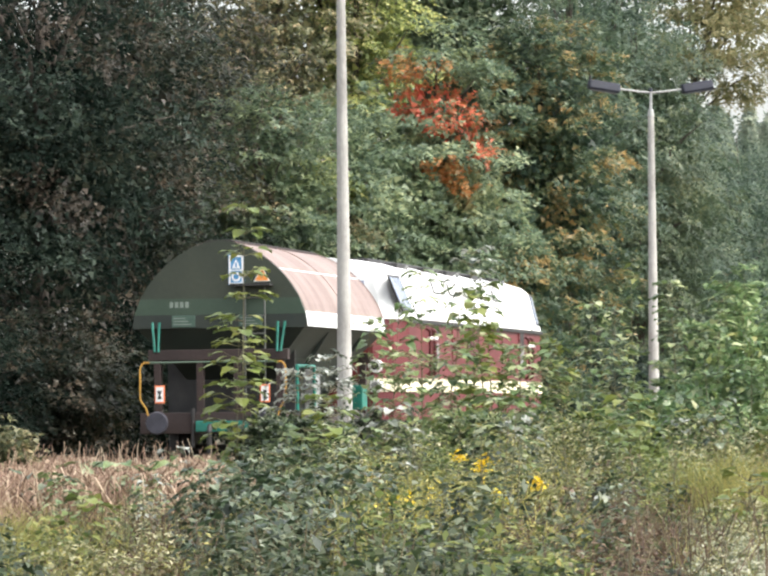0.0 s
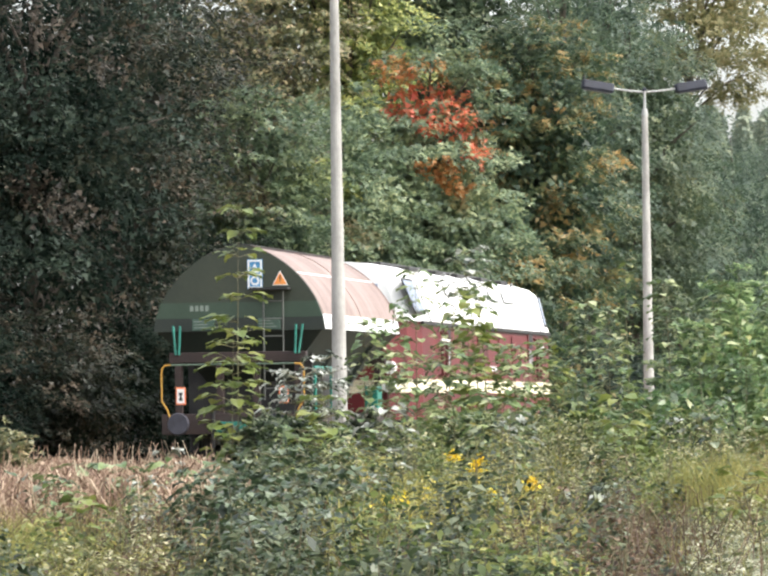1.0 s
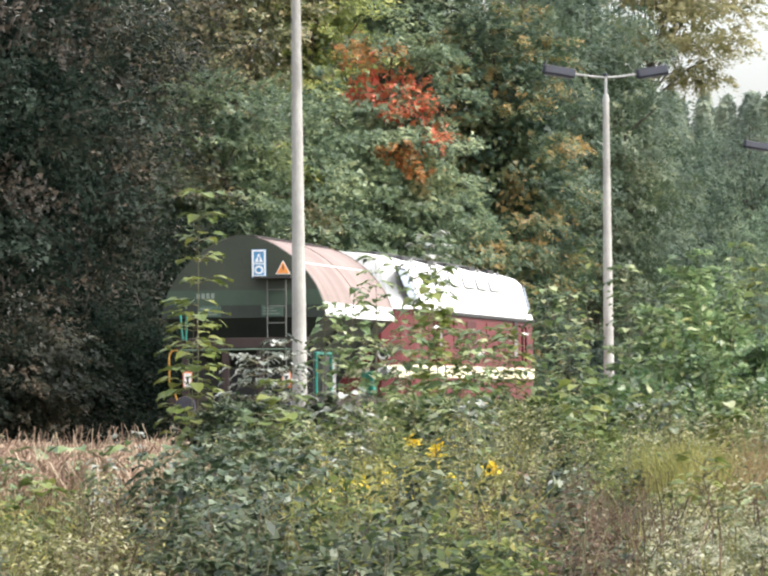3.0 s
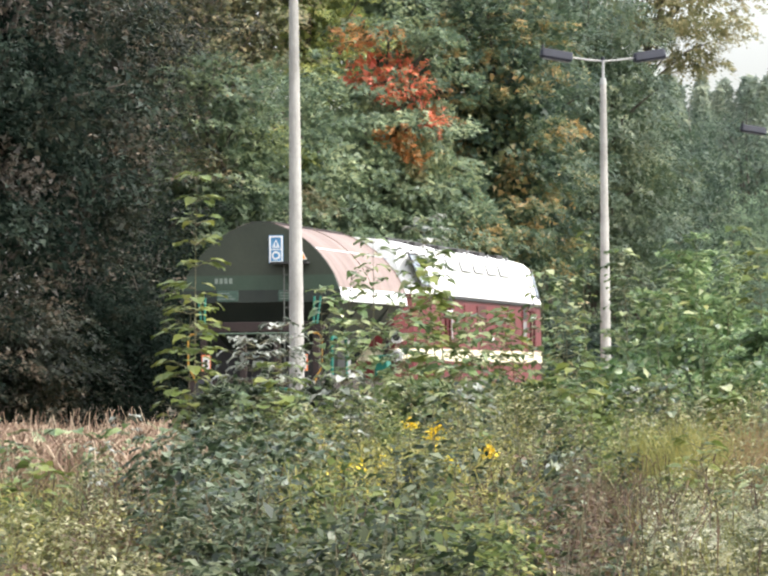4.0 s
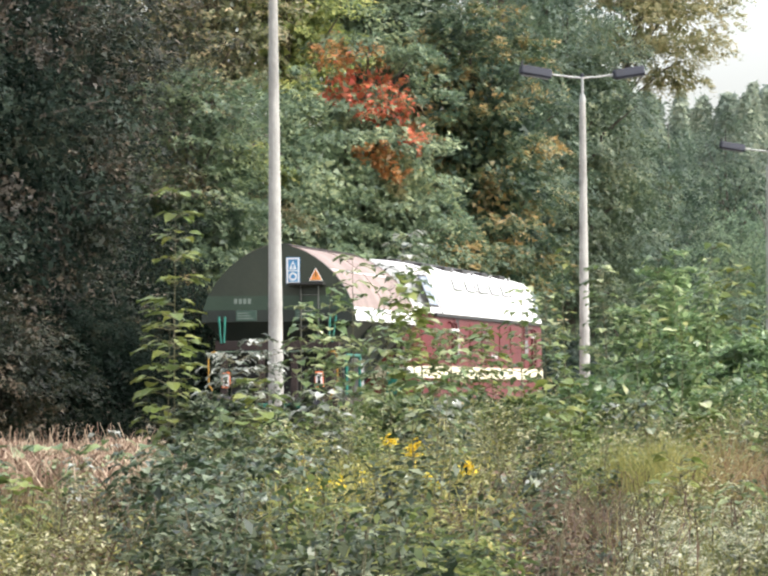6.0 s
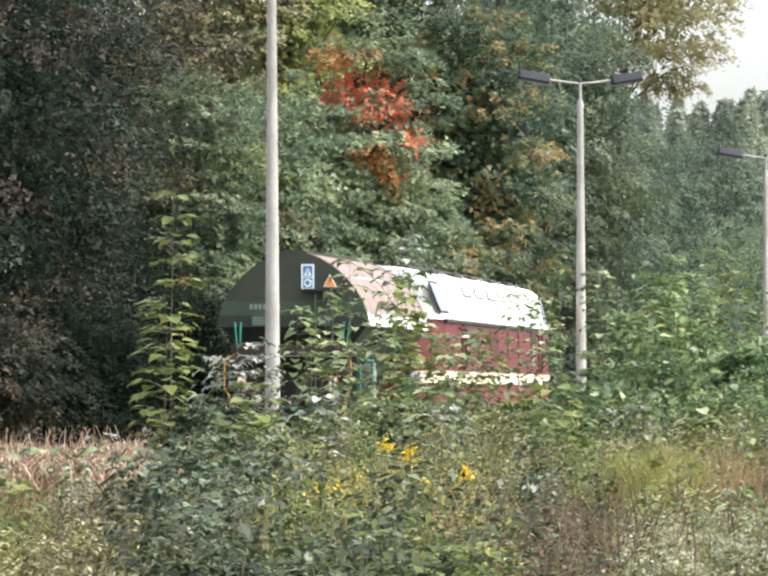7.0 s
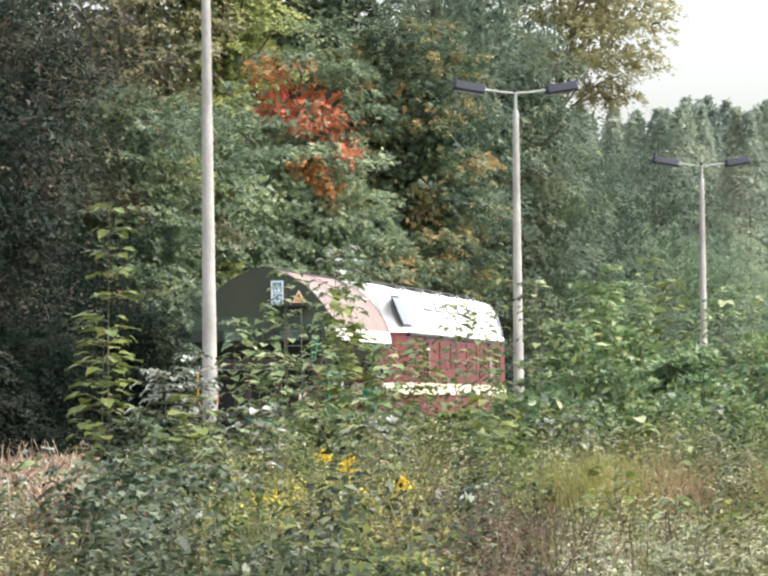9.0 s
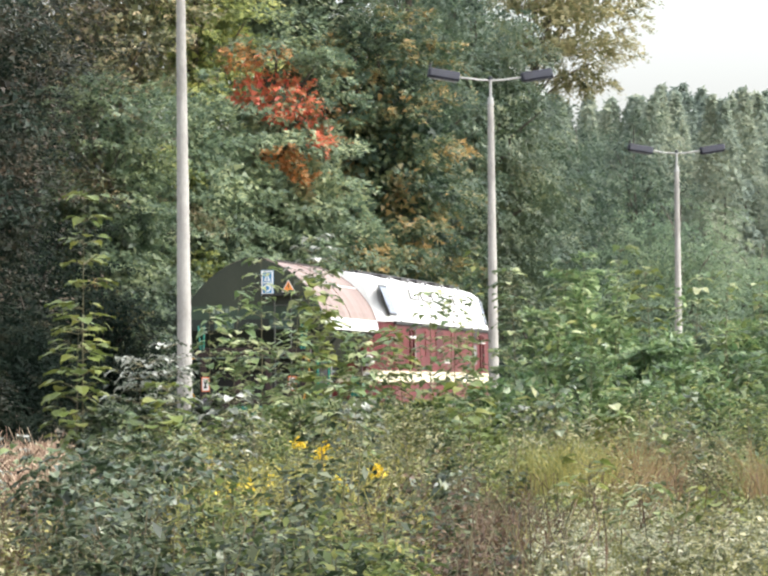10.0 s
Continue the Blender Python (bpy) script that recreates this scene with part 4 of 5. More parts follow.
# distant trees, paled in the leaf colour to stand for haze
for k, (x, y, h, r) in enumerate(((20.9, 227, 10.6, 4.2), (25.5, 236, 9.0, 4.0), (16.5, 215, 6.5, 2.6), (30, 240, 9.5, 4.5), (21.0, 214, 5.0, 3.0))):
    tree("tree", 260 + k, x, y, h, h * 0.5, (r, r, h * 0.5), 5500, (L_FAR, L_FAR, L_HAZE, L_FAR, L_HAZE)[k], "rounded green tree in the distance, haze put into its pale leaf colour", 0.17, 70, 0.15)
for k, (x, y, h, r) in enumerate(((14.2, 232, 15.0, 3.0), (17.6, 246, 15.6, 3.2), (21.4, 258, 16.2, 3.4))):
    tree("tree", 270 + k, x, y, h, h * 0.5, (r, r, h * 0.5), 7500, L_SOFT, "tall soft green tree far along the line", 0.16, 130, 0.16, flat=0.7, hang=0.5)


def far_wood():
    """Distant wood: pointed crowns close together, a ragged but clear line against the sky."""
    rng = np.random.default_rng(77)
    Q, paths = [], []
    for k in range(130):
        x, y = 9 + 36 * (k + rng.uniform(0, 1)) / 130, rng.uniform(284, 322)
        h = 19.4 + rng.normal(0, 0.28) + (y - 300) * 0.062 + 0.2 * math.sin(x * 0.5)
        r, n = rng.uniform(1.9, 3.2), 3400
        u = 0.12 + 0.88 * rng.uniform(0, 1, n)
        w = rng.uniform(0, 2 * np.pi, n)
        rr = (r * (1 - u ** 2.2) + 0.12) * (1 + 0.22 * np.sin(u * h * 2.3 + 3 * np.sin(w + k))) * rng.uniform(0.35, 1, n) ** 0.4
        p = np.stack([rr * np.cos(w), rr * np.sin(w), h * u], 1)
        out = p * [1, 1, 0] + rng.normal(0, 0.3, (n, 3))
        q = spray_leaves(rng, p, out / 2, out / r + np.array([0, 0, 0.8]), 0.34, 1, 0.1, 0.4, 0.45, 0.7)
        Q.append(q + [x, y, 0])
        paths.append([(x, y, 0, 0.16), (x, y, h * 0.7, 0.05)])
    wood = thing("far_wood", "distant mixed wood, haze put into its pale leaf colour", "wood", kind="stuff")
    # crown colour is paled to stand for haze
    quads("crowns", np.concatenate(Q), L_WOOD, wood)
    V, F = tubes(paths, 5)
    raw("trunks", V, F, M_BARK, wood)


far_wood()


# ---- shrubs and saplings before the train ----
def shrub(seed, x, y, h, r, n, mat, label, size=0.11, lobes=120, name="shrub"):
    """Many stems from the ground, leaves in flat layers."""
    rng = np.random.default_rng(seed)
    ob = thing(name, label, "shrub", pose(x, y, -0.08), "shrubs before the train")
    leaves, lc = crown_leaves(rng, (0, 0, h * 0.5), (r, r * 0.8, h * 0.48), lobes, int(n * 3.2), size, 0.25, 0.14, 0.0, 0.22, core=0.06, sag=0.07)
    leaves = leaves[leaves[:, :, 2].min(1) > 0.05]
    paths = []
    for q in lc[:: max(1, len(lc) // 18)]:
        b = rng.normal(0, 0.15, 2)
        paths.append([(b[0], b[1], 0, 0.018), (b[0] * 0.5 + q[0] * 0.5, b[1] * 0.5 + q[1] * 0.5, q[2] * 0.6, 0.012), (*q, 0.004)])
    V, F = tubes(paths, 5)
    tagged(raw("stem_growth", V, F, M_STEM, ob), kind="stuff")
    tagged(quads("foliage", leaves, mat, ob), kind="stuff")
    return ob


GREENSHRUB = "dense green robinia shrub with small layered leaves"
for k, (x, y, h, r, n, m) in enumerate((
        (6.1, 84, 3.6, 0.8, 4000, L_FRESH), (5.35, 82, 2.9, 0.7, 3500, L_SHRUB), (7.4, 86, 2.6, 1.0, 4500, L_SHRUB), (9.3, 88, 2.7, 1.0, 4500, L_FRESH),
        (10.4, 92, 2.9, 1.2, 4000, L_FRESH), (3.4, 78, 1.35, 0.8, 2600, L_SHRUB), (2.3, 74, 1.4, 0.8, 2600, L_SHRUB), (1.4, 76, 1.3, 0.8, 2800, L_FRESH),
        (0.6, 72, 1.2, 0.75, 2600, L_SHRUB), (5.4, 76, 2.2, 0.9, 3500, L_FRESH), (6.8, 78, 2.3, 1.0, 3500, L_SHRUB), (8.6, 80, 2.1, 1.0, 3500, L_FRESH),
        (4.2, 70, 1.7, 0.9, 3000, L_SHRUB), (-0.35, 70, 1.35, 0.6, 2200, L_NETTLE), (-1.15, 66, 1.35, 0.7, 2600, L_NETTLE), (2.8, 66, 1.25, 0.8, 2600, L_FRESH),
        (6.2, 70, 1.8, 0.9, 2800, L_SHRUB), (1.2, 66, 1.35, 0.75, 2600, L_SHRUB), (-1.75, 72, 1.3, 0.55, 1800, L_NETTLE))):
    m = L_ROBINIA if x > 3 else m
    shrub(300 + k, x, y, h, r, n, m, GREENSHRUB if m is not L_NETTLE else "dark green leafy shrub with glossy leaves", 0.11)


def leaf_mesh(name, mat, length=0.2, width=0.15):
    """A folded, lobed leaf, lying along y."""
    bm = bmesh.new()
    mid = [bm.verts.new((0, length * k / 4, 0.012 * k - 0.006 * k * k)) for k in range(5)]
    for sx in (-1, 1):
        rim = [bm.verts.new((sx * width * a, length * b, 0.02 * (a > 0.3) - 0.01 * b)) for a, b in ((0.0, 0.02), (0.42, 0.16), (0.5, 0.42), (0.26, 0.72), (0.0, 1.02))]
        for k in range(4):
            f = (mid[k], rim[k], rim[k + 1], mid[k + 1])
            bm.faces.new(f if sx < 0 else f[::-1])
    me = bpy.data.meshes.new(name)
    bm.to_mesh(me)
    bm.free()
    me.materials.append(mat)
    return me


LEAVES = {"dark": leaf_mesh("leaf", LO_DARK, 0.11, 0.085), "yellow": leaf_mesh("leaf", LO_YEL), "pale": leaf_mesh("leaf", LO_PALE, 0.12, 0.09), "green": leaf_mesh("leaf", LO_GREEN, 0.18, 0.11), "broad": leaf_mesh("leaf", LO_BROAD, 0.22, 0.165)}


def sapling(seed, x, y, h, kind, label, tiers, spread=0.3, per=7, bare=0.15, lean=0.0, top_spread=0.12, tilt=9, leaf=1.0):
    """A thin upright stem with whorls of leaves in level tiers."""
    rng = np.random.default_rng(seed)
    ob = thing("sapling", label, "sapling", pose(x, y, -0.08), "saplings on the overgrown yard")
    paths = [[(lean * (k / 5) ** 2, 0.02 * math.sin(k), h * k / 5, (0.005 + 0.0028 * h) * (1.15 - k / 5)) for k in range(6)]]
    spots = []
    for k in range(tiers):
        u = bare + (1 - bare) * k / (tiers - 1)
        z, cx = h * u, lean * u * u
        rad = spread + (top_spread - spread) * max(0, (u - 0.5) / 0.5)
        for i in range(per):
            w = rng.uniform(0, 2 * np.pi)
            rr = rad * rng.uniform(0.3, 1.0)
            px, py, pz = cx + rr * math.cos(w), rr * math.sin(w), z + rng.normal(0, 0.03) + 0.12 * rr
            spots.append((px, py, pz, w))
            if i % 2 == 0:
                paths.append([(cx, 0, z - 0.05, 0.006), (px, py, pz, 0.003)])
    V, F = tubes(paths[:1], 6)
    raw("stem", V, F, M_STEM, ob)
    V, F = tubes(paths[1:], 4)
    tagged(raw("twig_growth", V, F, M_STEM, ob), kind="stuff")
    for px, py, pz, w in spots:
        lf = new("leaf", LEAVES[kind])
        lf.parent = ob
        s = leaf * rng.uniform(0.75, 1.4)
        lf.matrix_basis = pose(px, py, pz, rng.normal(-6, tilt), rng.normal(0, tilt), math.degrees(w) - 90 + rng.normal(0, 25)) @ Matrix.Diagonal((s, s, s, 1))
    return ob


def tiered_growth(seed, x, y, h, mat, label, tiers, spread, per=14, size=0.15):
    """An upright young tree with level whorls of leaves."""
    rng = np.random.default_rng(seed)
    ob = thing("sapling", label, "sapling", pose(x, y, -0.08), "saplings on the overgrown yard")
    V, F = tubes([[(0.03 * math.sin(k + seed), 0.02 * math.cos(k), h * k / 5, (0.005 + 0.003 * h) * (1.1 - k / 5)) for k in range(6)]], 6)
    raw("stem", V, F, M_STEM, ob)
    u = (0.22 + 0.78 * (np.arange(tiers) + rng.uniform(-0.3, 0.3, tiers)) / tiers)[:, None]
    w = rng.uniform(0, 2 * np.pi, (tiers, per))
    rr = spread * (1.25 - u) * rng.uniform(0.25, 1.0, (tiers, per))
    p = np.stack([rr * np.cos(w), rr * np.sin(w), h * u + 0.1 * rr + rng.normal(0, 0.025, (tiers, per))], 2).reshape(-1, 3)
    o = np.repeat(np.concatenate([np.zeros((tiers, 2)), h * u], 1), per, 0)
    tagged(quads("foliage", leaf_quads(rng, p, size, 3.0, 0.5, 0.15, out=o), mat, ob), kind="stuff")
    return ob


def build_saplings():
    sapling(401, -1.98, 70, 4.2, "yellow", "slender maple sapling with yellow-green leaves in tiers", 12, 0.34, 9, 0.2, 0.05, 0.22)
    sapling(404, -2.05, 69.3, 2.5, "yellow", "bushy maple sapling with yellow-green leaves", 11, 0.4, 10, 0.25, 0.05, 0.3)
    for k, (x, y, hh) in enumerate(((-1.35, 46, 0.85), (-0.95, 45, 0.98), (-0.6, 46.5, 0.9), (-1.1, 43, 0.72), (-0.55, 43.5, 0.75), (-1.75, 48, 0.75), (-1.2, 40, 0.62), (-0.75, 39, 0.66), (-0.35, 41, 0.7), (-0.95, 36.5, 0.5), (-0.5, 37, 0.52), (-1.15, 37.5, 0.5), (-0.2, 44.5, 0.8), (-1.5, 43.5, 0.72), (-0.8, 41.5, 0.75))):
        sapling(470 + k, x, y, hh, "dark", "low maple sapling with broad dark green leaves", 8, 0.36, 13, 0.12, 0.05, 0.25)
    sapling(402, -1.2, 68, 1.85, "pale", "maple sapling with pale leaves in level tiers, their gloss put into the colour", 8, 0.5, 22, 0.35, 0.1, 0.4, 5)
    sapling(403, -0.7, 69, 2.1, "pale", "maple sapling with pale leaves in level tiers, their gloss put into the colour", 8, 0.42, 18, 0.35, -0.1, 0.3, 5)
    for k, (x, h, y, kd) in enumerate(((0.55, 3.35, 72, "green"), (1.0, 3.1, 73, "green"), (1.62, 3.2, 74, "green"), (1.3, 3.0, 72, "yellow"), (0.1, 2.8, 71, "green"),
                                       (2.1, 2.25, 74, "green"), (3.65, 2.9, 79, "green"), (5.6, 3.6, 83, "green"), (2.75, 2.35, 76, "yellow"), (-0.2, 2.6, 70, "green"), (7.9, 3.3, 84, "green"),
            (4.6, 3.3, 78, "green"), (5.1, 3.0, 76, "green"), (6.4, 3.75, 82, "green"), (6.9, 3.3, 80, "yellow"), (3.1, 2.9, 75, "green"), (8.6, 3.4, 86, "green"), (9.6, 3.3, 88, "green"), (1.9, 2.2, 70, "green"), (2.4, 2.2, 75, "green"), (1.45, 2.5, 70, "yellow"), (0.35, 2.1, 69, "green"), (0.85, 2.2, 68, "green"))):
        sapling(410 + k, x, y, h, kd, "thin young tree with layered green leaves", 12, 0.3, 7, 0.36, 0.15 * math.sin(k * 2.1))

    sapling(440, 1.22, 75, 3.75, "pale", "tall thin stem with an arching pale tuft", 5, 0.4, 9, 0.82, 0.12, 0.35)
    sapling(441, -2.8, 66, 0.85, "pale", "butterbur with broad pale leaves", 3, 0.2, 6, 0.6, 0.0, 0.2)
    sapling(442, -3.2, 60, 0.7, "green", "butterbur with broad green leaves", 3, 0.25, 7, 0.5, 0.0, 0.25)
    sapling(443, -2.4, 58, 0.75, "green", "butterbur with broad green leaves", 3, 0.25, 7, 0.5, 0.0, 0.25)
    sapling(444, -3.6, 54, 0.6, "dark", "broad-leaved weed with dark leaves", 3, 0.25, 9, 0.5, 0.0, 0.25)
    for k, (x, y, hh) in enumerate(((-2.4, 60, 0.62), (-3.65, 58, 0.42), (-3.1, 59, 0.52), (-2.75, 56, 0.5), (-4.3, 61, 0.55), (-0.75, 50, 0.5), (-1.75, 55, 0.46), (-3.9, 66, 0.7), (-2.0, 63, 0.66))):
        sapling(450 + k, x, y, hh, "broad", "burdock with large drooping green leaves", 2, 0.22, 6, 0.6, 0.0, 0.2, 14)
    rng = np.random.default_rng(479)
    for k in range(34):     # shoulder-high growth before the robinia shrubs
        y = rng.uniform(62, 79)
        kk = 0.057 + 0.066 * (k + rng.uniform(0, 1)) / 34
        tiered_growth(700 + k, kk * y, y, rng.uniform(1.3, 2.5) - (0.5 if kk < 0.062 else 0), (L_SHRUB, L_ROBINIA, L_FRESH)[k % 3], "shoulder-high young tree with level tiers of glossy leaves", 11, rng.uniform(0.4, 0.65), 15, 0.14)
    for k, (x, y, hh) in enumerate(((6.0, 83, 3.85), (5.85, 81, 3.3), (4.0, 80, 3.8), (8.4, 92, 3.5), (6.5, 82, 3.2))):
        tiered_growth(740 + k, x, y, hh, L_ROBINIA if k != 2 else L_FRESH, "tall feathery robinia sapling with fresh green leaves", 15, (0.5, 0.45, 0.24, 0.4, 0.5)[k], (26, 22, 7, 12, 22)[k], 0.15)
    for k, (x, y, hh) in enumerate(((2.9, 73, 2.2), (3.4, 74, 2.4), (3.75, 75, 2.0), (2.2, 72, 2.1), (1.75, 71, 2.0), (0.75, 70, 2.3))):
        tiered_growth(760 + k, x, y, hh, L_OLIVE if k % 2 else L_SHRUB, "thin young tree with browning leaves", 9, 0.42, 9, 0.13)
    rng = np.random.default_rng(480)
    for k in range(20):     # knee- to chest-high growth below the tall ones
        y = rng.uniform(53, 67)
        kk = -0.022 + 0.122 * (k + rng.uniform(0, 1)) / 20
        hh = rng.uniform(0.9, 1.5)
        sapling(500 + k, kk * y, y, hh, ("green", "yellow", "green", "pale", "dark")[k % 5], "waist-high young maple with layered leaves", 8, rng.uniform(0.3, 0.45), 9, 0.25, rng.normal(0, 0.08), 0.2)
    for k in range(12):     # low growth in the foreground
        y = rng.uniform(37, 51)
        kk = -0.08 + 0.19 * (k + rng.uniform(0, 1)) / 12
        hh = rng.uniform(0.45, 0.8)
        sapling(530 + k, kk * y, y, hh, ("green", "yellow", "pale", "dark", "yellow")[k % 5], "low leafy seedling among the weeds", 6, rng.uniform(0.18, 0.3), 9, 0.2, rng.normal(0, 0.05), 0.15, leaf=0.6)


build_saplings()


# ---- weeds and grass ----
def weeds(name, label, seed, spots, leaves, size, mat, category, up=1.0, wide=0.6):
    """Leafy plants at (x, y, height, radius): one patch of growth."""
    rng = np.random.default_rng(seed)
    P, O, paths = [], [], []
    for x, y, h, r in spots:
        t = rng.uniform(0.1, 1, leaves)
        w = rng.uniform(0, 2 * np.pi, leaves)
        rr = r * np.sqrt(rng.uniform(0, 1, leaves)) * (1.1 - 0.6 * t)
        P.append(np.stack([x + rr * np.cos(w), y + rr * np.sin(w), h * t - 0.1], 1))
        O.append(np.stack([np.full(leaves, x), np.full(leaves, y), h * t - 0.15], 1))
        paths.append([(x, y, -0.15, 0.006), (x + 0.1 * math.sin(x * 9), y, h * 0.9 - 0.1, 0.003)])
    ob = thing(name, label, category, kind="stuff")
    quads("leaves", leaf_quads(rng, np.concatenate(P), size, up, wide, out=np.concatenate(O)), mat, ob)
    V, F = tubes(paths, 4)
    tagged(raw("stem_growth", V, F, M_STEM, ob), kind="stuff")
    return ob


def blades(name, label, seed, n, region, h, mat, lean=0.35, wid=0.008, category="grass", heads=False):
    """Grass blades over a region: a function of a random generator that gives x, y."""
    rng = np.random.default_rng(seed)
    x, y = region(rng, n)
    hh = h * rng.uniform(0.5, 1.25, n)
    w = rng.uniform(0, 2 * np.pi, n)
    ln = lean * rng.uniform(0, 1, n) * hh
    b = np.stack([x, y, np.full(n, -0.15)], 1)
    tip = b + np.stack([ln * np.cos(w), ln * np.sin(w), hh], 1)
    mid = b + np.stack([0.3 * ln * np.cos(w), 0.3 * ln * np.sin(w), 0.6 * hh], 1)
    s = np.stack([np.ones(n), np.zeros(n), np.zeros(n)], 1) * wid
    q1 = np.stack([b - s, b + s, mid + s * 0.8, mid - s * 0.8], 1)
    q2 = np.stack([mid - s * 0.8, mid + s * 0.8, tip + s * (1.3 if heads else 0.15), tip - s * (1.3 if heads else 0.15)], 1)
    ob = quads(name, np.concatenate([q1, q2]), mat)
    return tagged(ob, label, category, kind="stuff")


def tuft(cx, cy, r):
    """Places close round one point."""
    return lambda rng, n: (rng.normal(cx, r * 0.6, n), rng.normal(cy, r, n))


def meadow():
    """The overgrown yard: each plant's kind follows where it stands and a slow chance field."""
    rng = np.random.default_rng(500)
    kinds = {k: [] for k in ("nettle", "pale", "green", "russet", "yellow")}
    for _ in range(2700):
        y = 28 + 40 * rng.uniform() ** 0.8
        k = rng.uniform(-0.09, 0.12)
        if k > -0.02 and y < 48 and rng.uniform() < 0.25:
            y = rng.uniform(50, 72)
        x = k * y
        f = 1.3 * noise.noise(Vector((x * 0.75, y * 0.2, 3.0))) + 0.12 * rng.normal()
        g = 1.5 * noise.noise(Vector((x * 1.1 + 40, y * 0.3, 9.0))) + 0.1 * rng.normal()
        if k < -0.03 and y > 46 and rng.uniform() < 0.78:
            continue
        h = 0.12 + 0.42 * rng.uniform() ** 1.5 + 0.85 * max(0.0, g) + (0.028 * max(0, y - 46) if k > -0.025 else 0)
        if (k > 0.05 and y < 52) or k < -0.03:
            h *= 0.5            # low mats of weeds
        r = rng.uniform(0.12, 0.42)
        kj, yj = k + 0.004 * rng.normal() + 0.006 * f, y + 1.5 * rng.normal()
        if -0.036 < kj < -0.003 and yj < 47 and rng.uniform() < 0.5:
            continue            # the dark maples stand here
        if -0.036 < kj < -0.006 and yj < 46:
            kind = "nettle"
        elif 0.036 < kj < 0.06 and 33 < yj < 45:
            kind = "russet" if rng.uniform() < 0.6 else "nettle"
        elif kj > 0.062 and yj < 45:
            kind = "pale"
        elif 0.028 < kj < 0.06 and yj < 50:
            kind = ("nettle", "yellow", "green", "nettle", "russet")[int(rng.uniform(0, 4.99))]
        elif -0.003 < kj < 0.036 and 40 < yj < 56:
            kind = "yellow" if rng.uniform() < 0.85 else "pale"
        elif -0.07 < kj < -0.036 and yj < 40:
            kind = "russet" if rng.uniform() < 0.25 else "yellow" if rng.uniform() < 0.25 else "pale"
        elif -0.018 < kj < 0.002 and yj > 54:
            kind = "nettle"
        elif yj > 50 and k > -0.02:
            kind = "pale" if f < 0.05 else "green"
        else:
            kind = "nettle" if f > 0.16 else "pale" if f < -0.08 else "green"
        kinds[kind].append((x, y, h, r))
    weeds("weeds", "dark green nettles and broad-leaved weeds", 511, kinds["nettle"], 95, 0.08, L_NETTLE, "weeds", 2.0)
    weeds("weeds", "pale green leafy weeds with sky glints put into the whitish tones", 512, kinds["pale"], 115, 0.052, L_PALE, "weeds", 2.2)
    weeds("weeds", "mid green leafy weeds with broad leaves", 513, kinds["green"], 100, 0.07, L_FRESH, "weeds", 2.0)
    weeds("dry_weeds", "russet drying weeds with small leaves", 514, kinds["russet"], 120, 0.036, L_RUSSET, "weeds")
    weeds("goldenrod_stand", "yellow-green goldenrod stand going to seed", 516, kinds["yellow"], 125, 0.05, L_GRASS, "weeds", 0.9, 0.35)


def patchy(x0, x1, y0, y1, seed, cut=0.0):
    """Places in a wedge, in drifts with soft borders."""
    def f(rng, n):
        xs, ys = [], []
        while len(xs) < n:
            y, k = rng.uniform(y0, y1), rng.uniform(x0, x1)
            e = min((k - x0) / (x1 - x0), (x1 - k) / (x1 - x0), (y - y0) / (y1 - y0), (y1 - y) / (y1 - y0)) * 2.5
            if noise.noise(Vector((k * y * 0.7 + seed, y * 0.2, seed))) + 0.9 * min(1, e) - 0.55 + 0.2 * rng.normal() > cut:
                xs.append(k * y), ys.append(y)
        return np.array(xs), np.array(ys)
    return f


shrub(330, -5.6, 74, 1.35, 0.45, 1300, L_OLIVE, "low yellow-brown shrub at the edge of the dry grass", 0.08)
meadow()
blades("dry_grass", "tall dry grass stalks with seed heads", 508, 520, patchy(-0.12, -0.012, 60, 88, 31.0, -0.1), 0.82, L_STRAW, 0.4, 0.0042, heads=True)
blades("dry_grass", "tall dry straw-coloured grass beside the track", 501, 21000, patchy(-0.12, -0.005, 50, 92, 1.5, -0.2), 0.6, L_STRAW, 1.0, 0.006, heads=True)
blades("grass", "yellow-green rough grass", 502, 1900, patchy(-0.1, -0.042, 28, 62, 7.0, -0.1), 0.45, L_GRASS, 1.1, 0.003)
blades("grass", "yellow-green rough grass", 507, 1300, patchy(-0.04, 0.032, 43, 62, 7.0, -0.1), 0.45, L_GRASS, 1.1, 0.003)
blades("grass", "yellow-green rough grass", 506, 1100, patchy(0.058, 0.13, 26, 62, 7.0, -0.1), 0.45, L_GRASS, 1.1, 0.003)
blades("grass", "yellow-green rough grass in seed", 503, 2400, patchy(-0.02, 0.036, 36, 60, 12.0, 0.05), 0.6, L_GRASS, 1.0, 0.0028, heads=True)
for k, (dx, dy, n, hh) in enumerate(((4.30, 52.0, 280, 0.95), (4.12, 50.0, 200, 0.7), (4.45, 51.0, 200, 0.75), (5.6, 52.0, 200, 0.85), (2.15, 42.0, 180, 0.55), (2.5, 41.0, 180, 0.5))):
    blades("dry_weeds", "tall plume of rust-coloured dry stalks", 540 + k, n, tuft(dx, dy, 0.2), hh, L_PLUME if k < 4 else L_RUSSET, 0.8, 0.0032)
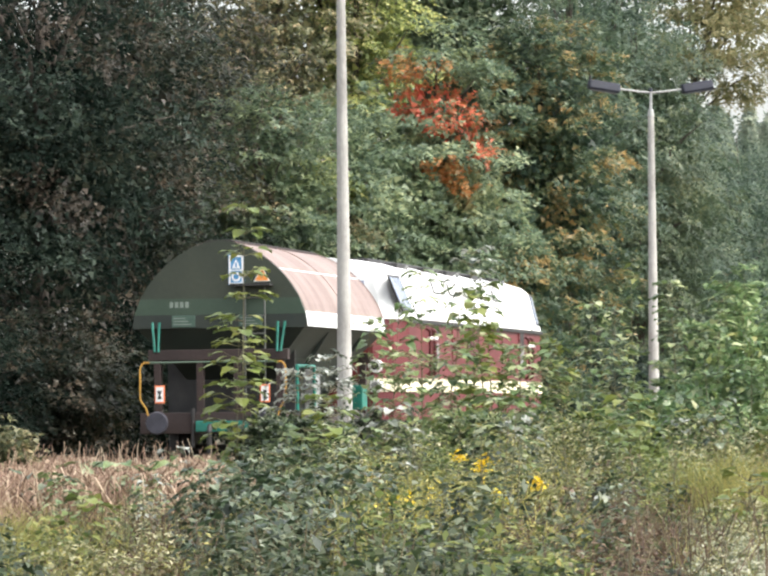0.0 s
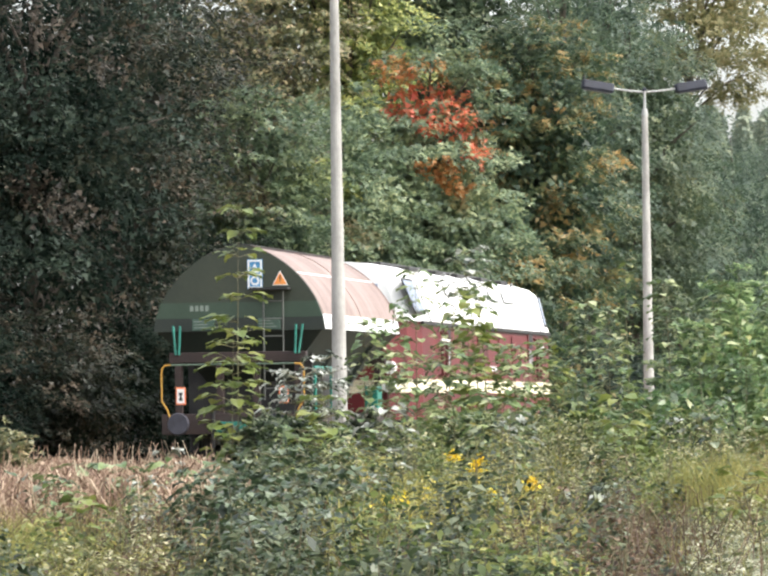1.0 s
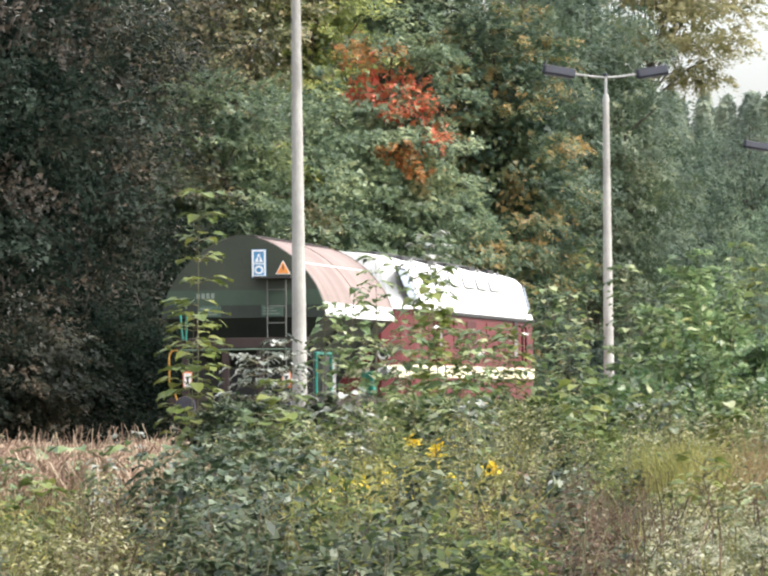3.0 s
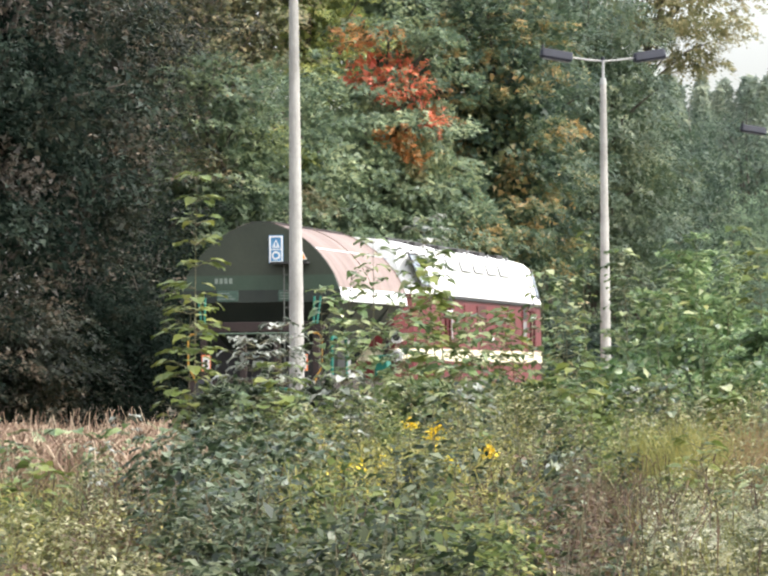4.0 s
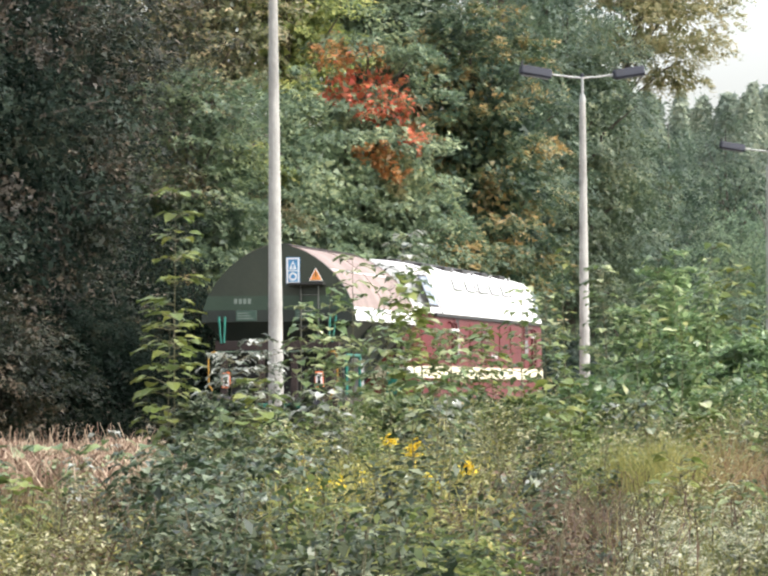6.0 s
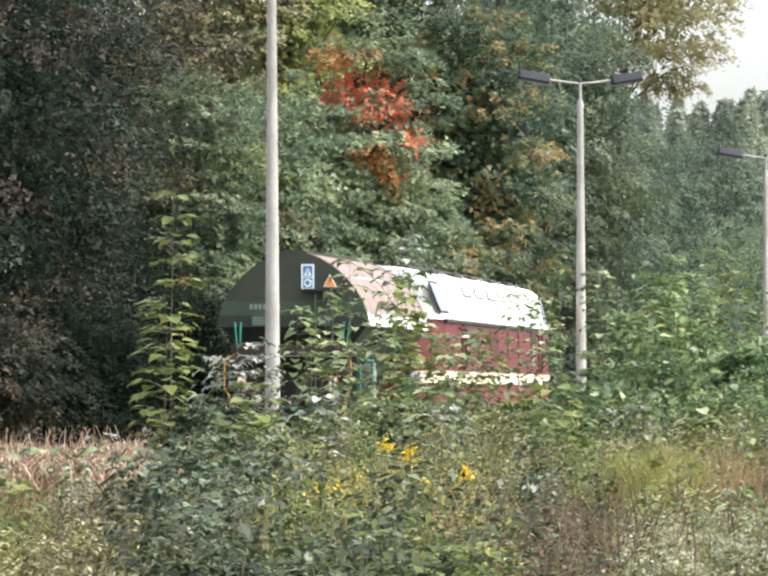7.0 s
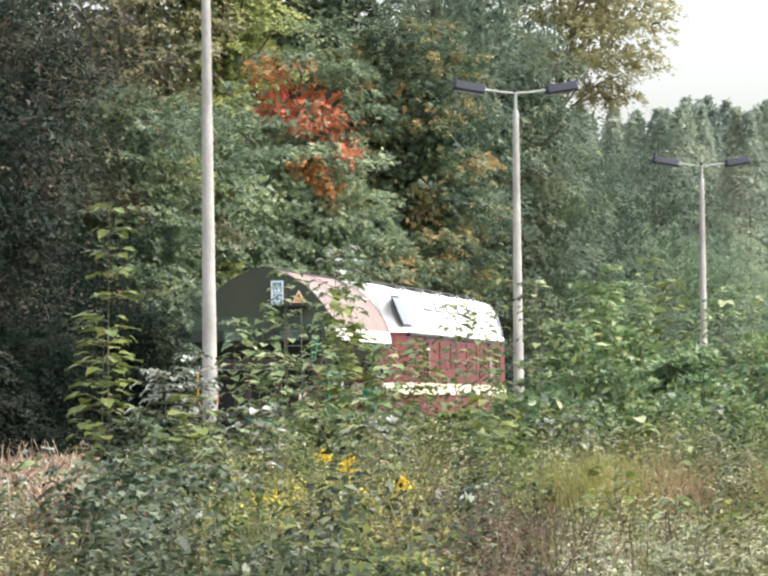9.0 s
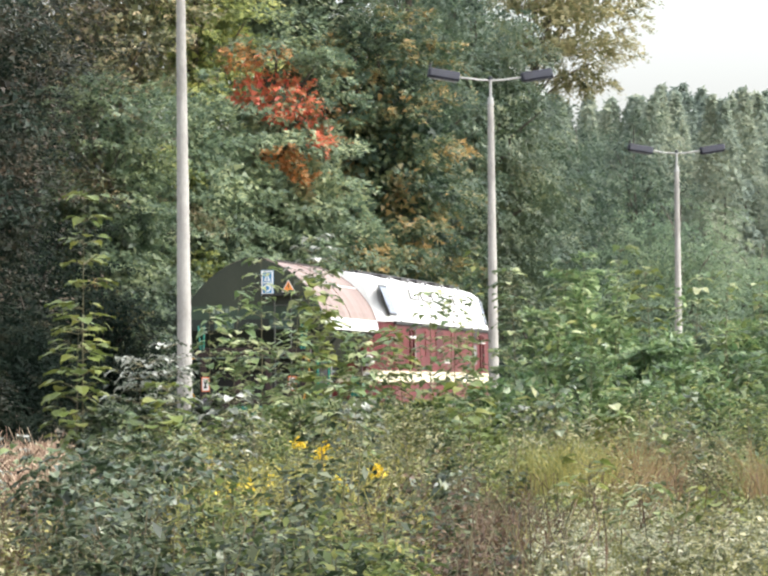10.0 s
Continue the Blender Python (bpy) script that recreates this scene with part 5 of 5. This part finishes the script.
for k, (dx, dy, n, hh) in enumerate(((3.55, 51.0, 500, 0.85), (3.3, 52.5, 400, 0.8), (3.75, 50.0, 400, 0.7), (0.55, 47.0, 350, 0.6), (1.0, 49.5, 350, 0.65), (-3.2, 43.0, 350, 0.45))):
    blades("grass", "tuft of tall yellow-green grass", 550 + k, n, tuft(dx, dy, 0.25), hh, L_GRASS, 0.6, 0.0035)
blades("dry_weeds", "thin brown dry stalks among the weeds", 505, 2200, patchy(-0.1, 0.13, 28, 66, 23.0, -0.1), 0.55, L_RUSSET, 0.9, 0.003, heads=True)
weeds("nettles", "clump of dark green nettles", 515, [(-0.95 + 0.45 * math.sin(3.3 * k), 44 + 0.7 * math.cos(2.1 * k), 0.5 + 0.15 * math.sin(k), 0.34) for k in range(34)], 40, 0.12, L_NETTLE, "nettles")


wr = np.random.default_rng(517)
weeds("weeds", "low mat of whitish-green flowering weeds", 517, [(y * wr.uniform(0.062, 0.118), y, wr.uniform(0.2, 0.38), wr.uniform(0.15, 0.3)) for y in wr.uniform(33, 47, 170)], 110, 0.04, L_WHITISH, "weeds", 1.8)


def goldenrod(seed, x, y, h, bloom):
    rng = np.random.default_rng(seed)
    ob = thing("goldenrod", "goldenrod plant with bright yellow flower heads" if bloom > 0.5 else "goldenrod plant with fading yellow flower heads", "flower", pose(x, y, -0.15), "goldenrod in bloom")
    paths = [[(0, 0, 0, 0.008), (0.02, 0, h * 0.6, 0.006), (0.05, 0, h, 0.003)]]
    V, F = tubes(paths, 5)
    raw("stem", V, F, M_STEM, ob)
    n = 60
    t = rng.uniform(0.15, 0.85, n)
    p = np.stack([rng.normal(0.02, 0.04, n), rng.normal(0, 0.04, n), h * t], 1)
    quads("leaves", leaf_quads(rng, p, 0.1, 0.8, 0.25), L_PALE, ob)
    n = int(170 * bloom)
    t = rng.uniform(0, 1, n)
    p = np.stack([0.05 + rng.normal(0, 0.05, n) * (1.2 - t), rng.normal(0, 0.05, n) * (1.2 - t), h - 0.09 + 0.13 * t], 1)
    tagged(quads("flower_head", leaf_quads(rng, p, 0.028, 0.8, 0.9), L_FLOWER, ob), kind="stuff")
    return ob


for k, (x, y, h) in enumerate(((1.05, 54, 0.9), (0.76, 54.5, 0.94), (1.41, 48, 0.72), (-0.22, 53, 0.75), (0.98, 53, 0.84))):
    goldenrod(600 + k, x, y, h, 1.0)
gr = np.random.default_rng(610)
for k in range(16):
    y = gr.uniform(41, 53)
    goldenrod(620 + k, y * gr.uniform(-0.001, 0.03), y, gr.uniform(0.5, 0.8), 0.12)


# ---- what moves: the train rolls away along the track, slowing a little ----
def motions():
    rows = [(0, -1.48), (1, 0.55), (2.5, 3.48), (4.5, 7.28), (7.5, 13.0), (9, 15.77), (10, 17.58)]
    turn = -math.degrees(TH)
    walk(wagon, [(t, pose(*track(s), 0, 0, turn)) for t, s in rows])
    walk(loco, [(t, pose(*track(s + LOCO_Y), 0, 0, turn)) for t, s in rows])
    def at(t):
        for (ta, sa), (tb, sb) in zip(rows, rows[1:]):
            if ta <= t <= tb:
                return sa + (sb - sa) * (t - ta) / (tb - ta)
    for wh, yy, r in wagon_wheels + loco_wheels:
        walk(wh, [(0.25 * k, pose(0, yy, r + RZ, -math.degrees(at(0.25 * k) / r))) for k in range(41)])


motions()
